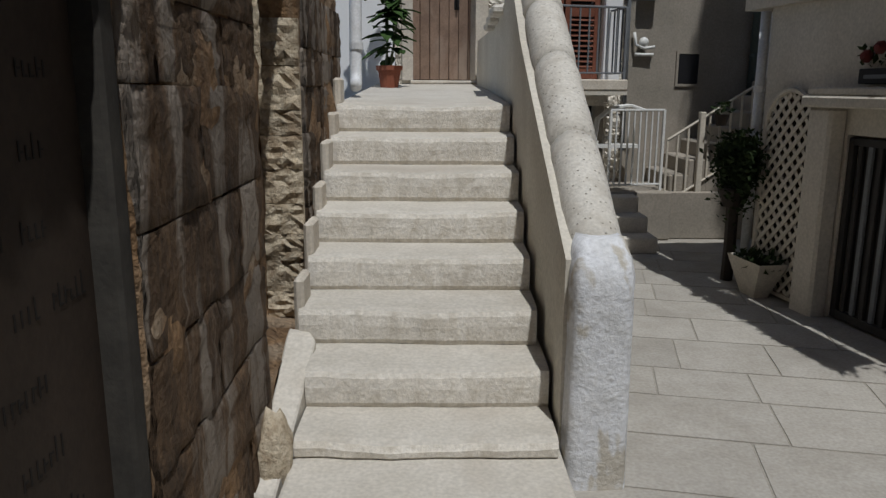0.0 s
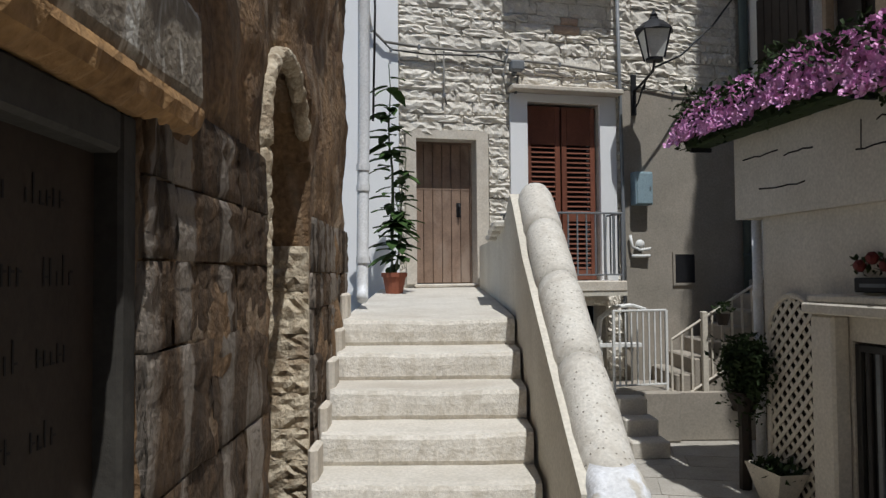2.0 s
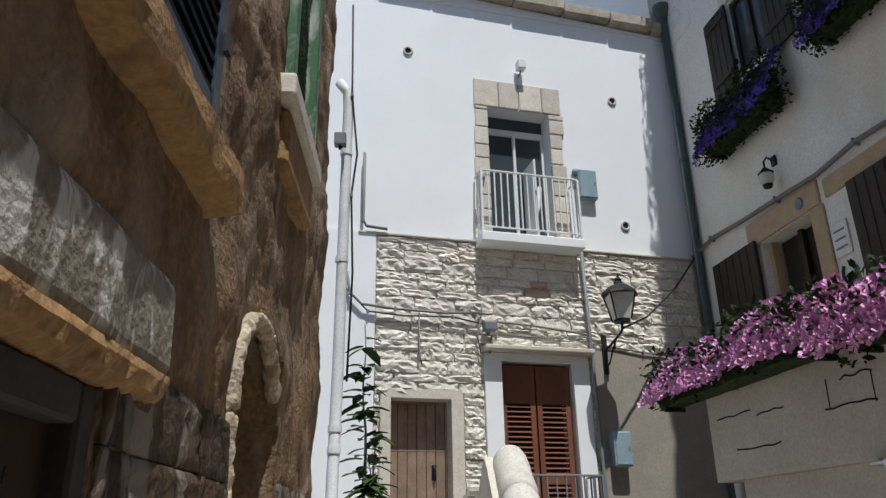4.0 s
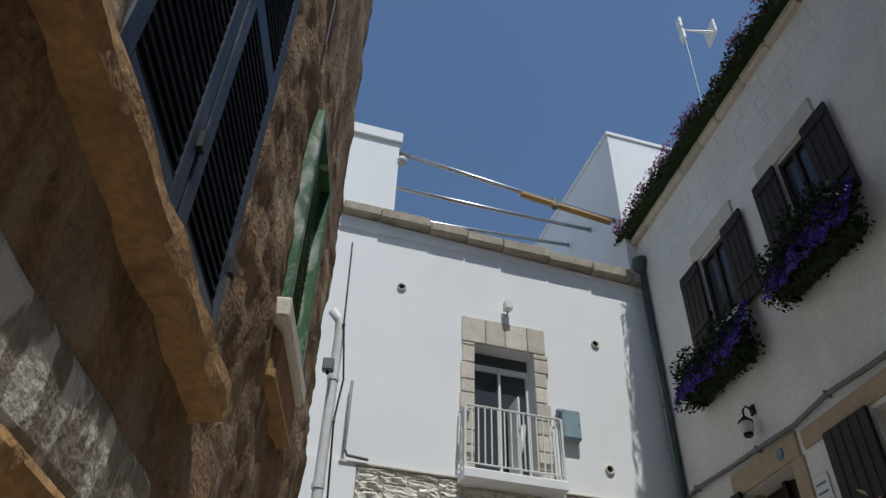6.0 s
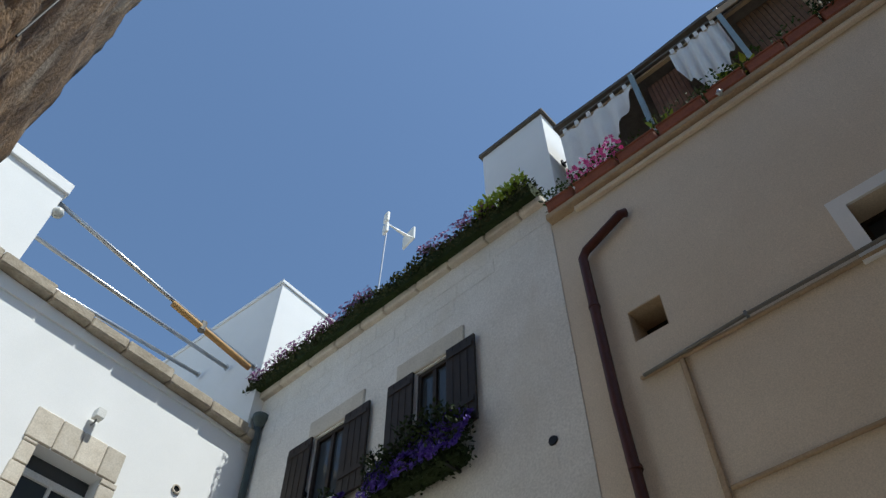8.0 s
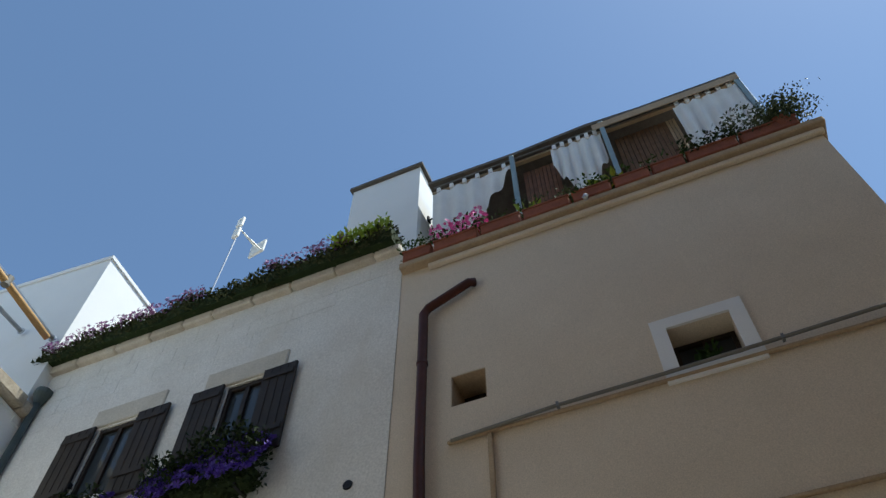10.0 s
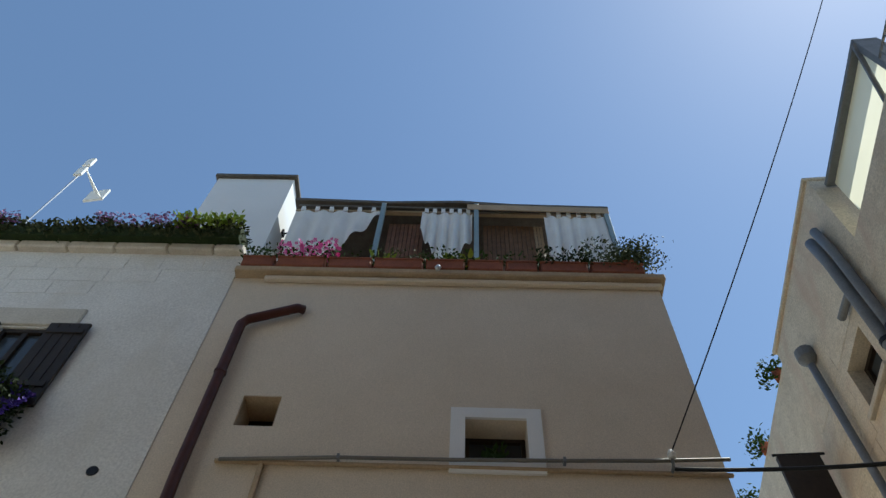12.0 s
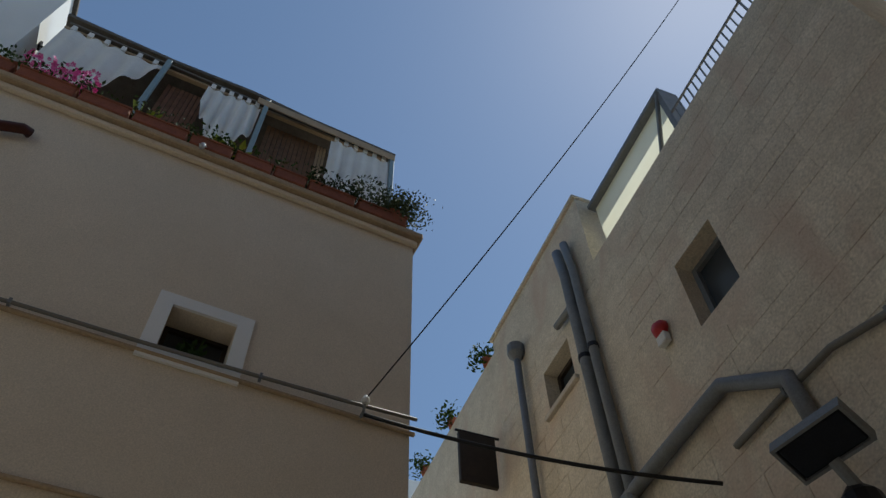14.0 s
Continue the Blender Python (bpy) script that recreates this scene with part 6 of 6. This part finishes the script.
part("leaves", leaf_cloud(60, 95, lambda r: (r.uniform(-0.08, 0.08), r.uniform(-0.06, 0.06), r.uniform(0, 0.12)), 0.06), "darkleaf", hpot)
wa = thing("white_arch_rack", Matrix.Translation((1.98, 8.75, 0.53)), "white curved garden rack behind the railing", "rack")
for y in (0, 0.12):
    part("arch", tube([(-0.2, y, 0.5), (-0.17, y, 0.75), (0, y, 0.88), (0.2, y, 0.9), (0.35, y, 0.85)], 0.02, 6), "whitemetal", wa)
part("shelf", box(-0.2, 0.3, -0.02, 0.16, 0.42, 0.46), "whitemetal", wa)
part("leg", box(-0.2, -0.16, 0, 0.12, 0, 0.5), "whitemetal", wa)

# ---- tall stone house behind the camera (local x runs to the west) ----
S_HOLES = [(-6.90, -6.20, 8.42, 9.12), (-4.12, -3.50, 7.15, 8.06)]
s1 = structure("wall_stone_house", pierced(-5.28, -1.30, -0.2, 9.62, 0.5, S_HOLES), "ashlar", SR, "tall tan ashlar stone house wall", "wall")
s2 = structure("wall_stone_house_high", pierced(-8.25, -5.282, -0.2, 11.1, 0.5, S_HOLES), "ashlar", SR, "higher bay of the tan ashlar house", "wall")
s3 = structure("wall_stone_house_far", pierced(-13.5, -8.252, -0.2, 10.9, 0.5, [], y0=0.02), "ashlar", SR, "far bay of the tan ashlar house", "wall")
structure("wall_stone_return", box(-5.78, -5.284, 0.502, 4, 8.0, 11.1), "ashlar", SR, "return wall of the higher bay", "wall")
structure("wall_stone_side", pierced(0.502, 7.0, -0.2, 9.62, 0.5, []), "ashlar", SR @ pose(-1.30, 0, 0, 0, 0, 90), "side wall of the stone house along the alley", "wall")
structure("wall_alley_end", box(-1.28, 1.2, 7.0, 7.4, -0.2, 8.6), "ashlar", SR, "plain wall closing the alley", "wall")
structure("roof_stone_house", box(-13.5, -1.81, 0.5, 7, 9.3, 9.5), "roof", SR, "flat roof of the stone house", "roof")
# Thin near-black sheet, standing for the unlit inside of the stone house.
structure("wall_stone_rooms", box(-13.5, -1.90, 1.1, 1.2, -0.2, 9.3), "dark", SR, "near-black sheet for the shade inside the stone house", "wall")
structure("stone_house_coping", box(-8.28, -5.26, -0.05, 0.5, 11.104, 11.17, 0.01), "ashlar", SR, "thin stone coping on the higher bay", "trim")
yw = thing("roof_shelter", SR @ pose(0, 0.15, 0), "pale yellow sheet in a grey steel frame on the roof", "shelter")
bm = bmesh.new()
bm.faces.new([bm.verts.new(p) for p in ((-5.2, 0.1, 9.66), (-3.41, 0.1, 9.66), (-3.41, 0.1, 10.84), (-5.2, 0.1, 10.84))])
part("sheet", bm, "sheet", yw, "translucent pale yellow sheet")
part("top_beam", box(-5.25, -3.33, 0.0, 0.3, 10.844, 10.92, 0.008), "greymetal", yw)
part("side_post", box(-3.405, -3.33, 0.0, 0.3, 9.5, 10.84), "greymetal", yw)
part("brace", tube([(-3.37, 0.0, 10.82), (-3.75, 0.0, 9.75)], 0.03, 6), "greymetal", yw)
railing("roof_railing", SR @ pose(-3.28, 0.06, 9.62), "pale iron railing along the roof of the stone house", 1.90, 0.40, 22, "greymetal")
for x, z0, z1, r in ((-5.80, 0, 10.46, 0.072), (-5.60, 0, 10.42, 0.058)):
    g = thing("grey_downpipe", SR @ pose(x, -0.10, 0), "thick grey downpipe on the stone house", "pipe", "grey downpipes")
    part("pipe", tube([(-0.06, 0, z1), (0, 0, z1 - 0.6), (0.0, 0, z0)], r, 12), "greymetal", g, smooth=True)
    part("clamp", lathe([(r + 0.01, 8.3), (r + 0.01, 8.36)], 12), "darkmetal", g)
g = thing("grey_downpipe", SR @ pose(-7.37, -0.10, 0), "grey downpipe with a hopper head on the stone house", "pipe", "grey downpipes")
part("pipe", tube([(0, 0, 9.92), (0, 0, 0)], 0.05, 12), "greymetal", g, smooth=True)
part("hopper", lathe([(0.05, 9.80), (0.13, 9.92), (0.13, 10.08)], 12), "greymetal", g)
g = thing("grey_branch_pipe", SR @ pose(0, -0.09, 0), "grey pipe running sideways along the stone house", "pipe", "grey downpipes")
part("pipe", tube([(-5.74, 0, 6.34), (-5.45, 0, 6.36), (-4.1, 0, 6.37), (-3.50, 0, 5.90), (-3.46, 0, 5.2)], 0.07, 10), "greymetal", g, smooth=True)
part("branch", tube([(-5.82, 0, 9.30), (-6.25, 0, 9.34)], 0.05, 10), "greymetal", g)
cable_run("facade_cable", SR, [(-4.25, -0.05, 5.86), (-3.6, -0.05, 5.86), (-3.1, -0.05, 5.84), (-2.6, -0.05, 5.68), (-1.9, -0.05, 5.62), (-1.34, -0.05, 5.60)], 0.03, "cable", "thick cable conduit on the stone house", "wall cables")
w = thing("window_5", SR, "small deep window of the stone house", "window", kind="structure")
part("pane", box(-6.90, -6.20, 0.25, 0.26, 8.42, 9.12), "glass", w)
part("frame", pierced(-6.90, -6.20, 8.42, 9.12, 0.05, [(-6.84, -6.26, 8.48, 9.06)], y0=0.20), "darkwood", w)
part("sill", box(-6.97, -6.13, -0.06, 0.2, 8.34, 8.418, 0.01), "stonelight", w)
w = thing("window_6", SR, "shaded window recess of the stone house", "window", kind="structure")
part("pane", box(-4.12, -3.50, 0.25, 0.26, 7.15, 8.06), "glass", w)
part("frame", pierced(-4.12, -3.50, 7.15, 8.06, 0.05, [(-4.06, -3.56, 7.21, 8.0)], y0=0.20), "greymetal", w)
al = thing("alarm_siren", SR @ pose(-4.56, -0.02, 7.50), "round red alarm siren on a white base", "siren")
part("base", box(-0.07, 0.07, -0.08, 0, -0.16, -0.04, 0.01), "whitemetal", al)
part("dome", lathe([(0.10, 0), (0.095, 0.05), (0.05, 0.10)], 14), "red", al, m=pose(0, -0.01, 0.05, 90, 0, 0), smooth=True)
fl = thing("flood_light", SR @ pose(-3.24, -0.02, 4.74), "large dark floodlight tilted on an arm of the stone house", "lamp")
part("head", box(-0.23, 0.23, -0.045, 0.045, -0.12, 0.12, 0.012), "solar", fl, m=pose(0.06, -0.52, 0.20, 62, 0, 14))
part("rim", pierced(-0.255, 0.255, -0.145, 0.145, 0.10, [(-0.235, 0.235, -0.125, 0.125)], y0=-0.052), "greymetal", fl, m=pose(0.06, -0.52, 0.20, 62, 0, 14))
part("arm", tube([(0, 0.02, -0.25), (0, -0.25, -0.22), (0.03, -0.46, 0.10)], 0.04, 8), "greymetal", fl)
part("lamp_body", lathe([(0.05, -0.5), (0.14, -0.40), (0.12, -0.22), (0.05, -0.14)], 12), "darkmetal", fl, m=pose(-0.02, -0.34, 0.12))
hsn = thing("hanging_sign", SR @ pose(-8.40, -0.02, 8.32), "dark projecting shop sign without lettering", "sign")
part("board", box(-0.04, 0.04, -0.62, -0.06, 0, 0.85, 0.01), "darkwood", hsn)
part("arm", tube([(0, 0.02, 0.88), (0, -0.66, 0.88)], 0.02, 6), "darkmetal", hsn)
for x, z in ((-8.6, 10.9), (-10.2, 10.9), (-11.6, 10.9)):
    p = thing("roof_plant", SR @ pose(x, 0.05, z), "small potted plant on the parapet of the stone house", "plant", "parapet plants")
    part("pot", lathe([(0.08, 0), (0.11, 0.16), (0.10, 0.16)], 10), "terracotta", p)
    part("leaves", leaf_cloud(160, int(-x * 7), lambda r: (r.gauss(0, 0.13), r.gauss(-0.1, 0.1), r.uniform(0.0, 0.35)), 0.09), "leaf", p)
structure("wall_far_white", box(24, 30, -16, 0, 0, 20.4), "white", Matrix(), "far whitewashed house at the end of the side lane", "wall")
structure("wall_behind", box(-1.1, -0.76, -11.4, -4.21, 0, 12), "ashlar", Matrix(), "plain corner wall behind", "wall")

# ---- stones and slabs, one by one ----
rng = random.Random(77)
RUB = [rough_mesh("rubble_%s" % "abcdefgh"[k], 100 + k, "rubble", 8, 4, 0.50, 0.16, 1.0, 0.72) for k in range(8)]
PNK = rough_mesh("rubble_pink", 140, "pinkstone", 5, 3, 0.25, 0.2)
FB = [(-0.46, 0.53, 1.2, 3.47), (0.785, 2.14, 1.5, 4.0), (1.5, 2.0, -1, 1.45)]


def blocked(u, z):
    return any(b[0] < u < b[1] and b[2] < z < b[3] for b in FB)


z = 0.3
while z < 5.30:
    h = min(rng.uniform(0.09, 0.17), 5.33 - z)
    lo_u, hi_u = -0.525, (2.22 if z < 4.02 else 3.82)
    u = lo_u
    while u < hi_u - 0.05:
        w = min(rng.uniform(0.22, 0.55), hi_u - u)
        cut = [x for b in FB if b[2] - h / 2 < z + h / 2 < b[3] for x in (b[0], b[1])]
        for x in cut:
            if u + 0.02 < x < u + w:
                w = x - u
        if w > 0.05 and not blocked(u + w / 2, z + h / 2) and (z > 1.4 or u > 0.7):
            pink = 1.25 < u < 1.6 and 4.62 < z < 4.80
            piece("stone", PNK if pink else rng.choice(RUB), front_lower, u + w / 2, 0.004, z + h / 2, w * 0.995, rng.uniform(0.022, 0.042), h * 0.99, rng.uniform(-1.2, 1.2))
        u += w
    z += h

# Lower wall blocks, in the stone colour that has shade mixed in.
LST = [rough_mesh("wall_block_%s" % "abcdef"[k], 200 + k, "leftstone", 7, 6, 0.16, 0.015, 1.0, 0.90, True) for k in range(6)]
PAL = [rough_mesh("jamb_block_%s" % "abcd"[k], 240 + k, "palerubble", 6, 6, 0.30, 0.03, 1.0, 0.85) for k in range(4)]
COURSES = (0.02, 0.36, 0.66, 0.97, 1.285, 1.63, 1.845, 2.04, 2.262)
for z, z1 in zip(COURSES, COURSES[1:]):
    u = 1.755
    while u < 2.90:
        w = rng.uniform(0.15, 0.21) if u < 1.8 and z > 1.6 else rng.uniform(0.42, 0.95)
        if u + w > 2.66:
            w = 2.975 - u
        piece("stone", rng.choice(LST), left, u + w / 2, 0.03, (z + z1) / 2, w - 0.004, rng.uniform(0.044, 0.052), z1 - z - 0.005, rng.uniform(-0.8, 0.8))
        u += w
z = 0.42
while z < 1.80:
    h = rng.uniform(0.12, 0.24)
    ob = piece("stone", rng.choice(PAL), left, 0, 0, 0, 1, 1, 1)
    ob.matrix_basis = pose(3.93, 0.095, z + h / 2, 0, 0, -90) @ Matrix.Diagonal((0.21, rng.uniform(0.030, 0.045), h * 0.995, 1))
    z += h
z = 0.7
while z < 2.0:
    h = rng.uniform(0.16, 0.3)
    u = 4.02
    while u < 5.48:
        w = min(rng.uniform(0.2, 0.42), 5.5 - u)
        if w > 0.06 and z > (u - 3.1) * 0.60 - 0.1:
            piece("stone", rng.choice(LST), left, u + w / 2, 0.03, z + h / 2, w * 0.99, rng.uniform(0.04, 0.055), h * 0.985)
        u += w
    z += h

ASH = [rough_mesh("ashlar_%s" % "abcd"[k], 300 + k, "ashlar", 3, 2, 0.10, 0.03) for k in range(4)]
z = 5.0
while z < 9.5:
    h = 0.27
    u = -8.2 + rng.uniform(0, 0.3)
    while u < -1.8:
        w = rng.uniform(0.42, 0.72)
        zt = 9.6 if u > -5.28 else 11.05
        if z + h < zt and not any(b[0] - 0.05 < u + w and u < b[1] + 0.05 and b[2] - 0.05 < z + h and z < b[3] + 0.05 for b in S_HOLES) and (u + w < -5.29 or u > -5.28):
            piece("stone", rng.choice(ASH), s1 if u > -5.28 else s2, u + w / 2, 0.004, z + h / 2, w - 0.010, rng.uniform(0.010, 0.017), h - 0.010)
        u += w
    z += h

PAV = [rough_mesh("slab_%s" % "abcd"[k], 400 + k, "paving", 4, 4, 0.06, 0.02) for k in range(4)]
lay = pose(0, 0, 0, 0, 0, -12)
v = -3.6
while v < 9.5:
    d = rng.uniform(0.42, 0.55)
    u = -2.5 + rng.uniform(0, 0.4)
    while u < 6.5:
        w = rng.uniform(0.5, 0.95)
        c = lay @ Vector((u + w / 2, v + d / 2, 0))
        keep = -0.5 < c.x < 3.0 and -1.5 < c.y < 8.0
        if keep and not (c.x < 0.75 and c.y > 2.95):
            ob = new("slab", rng.choice(PAV))
            ob.parent = pavement
            ob.matrix_basis = Matrix.Translation((c.x, c.y, -0.004)) @ pose(0, 0, 0, -90, 0, 0) @ pose(0, 0, 0, 0, 12, 0) @ Matrix.Diagonal((w - 0.010, 0.007 + rng.uniform(0, 0.004), d - 0.010, 1))
        u += w
    v += d
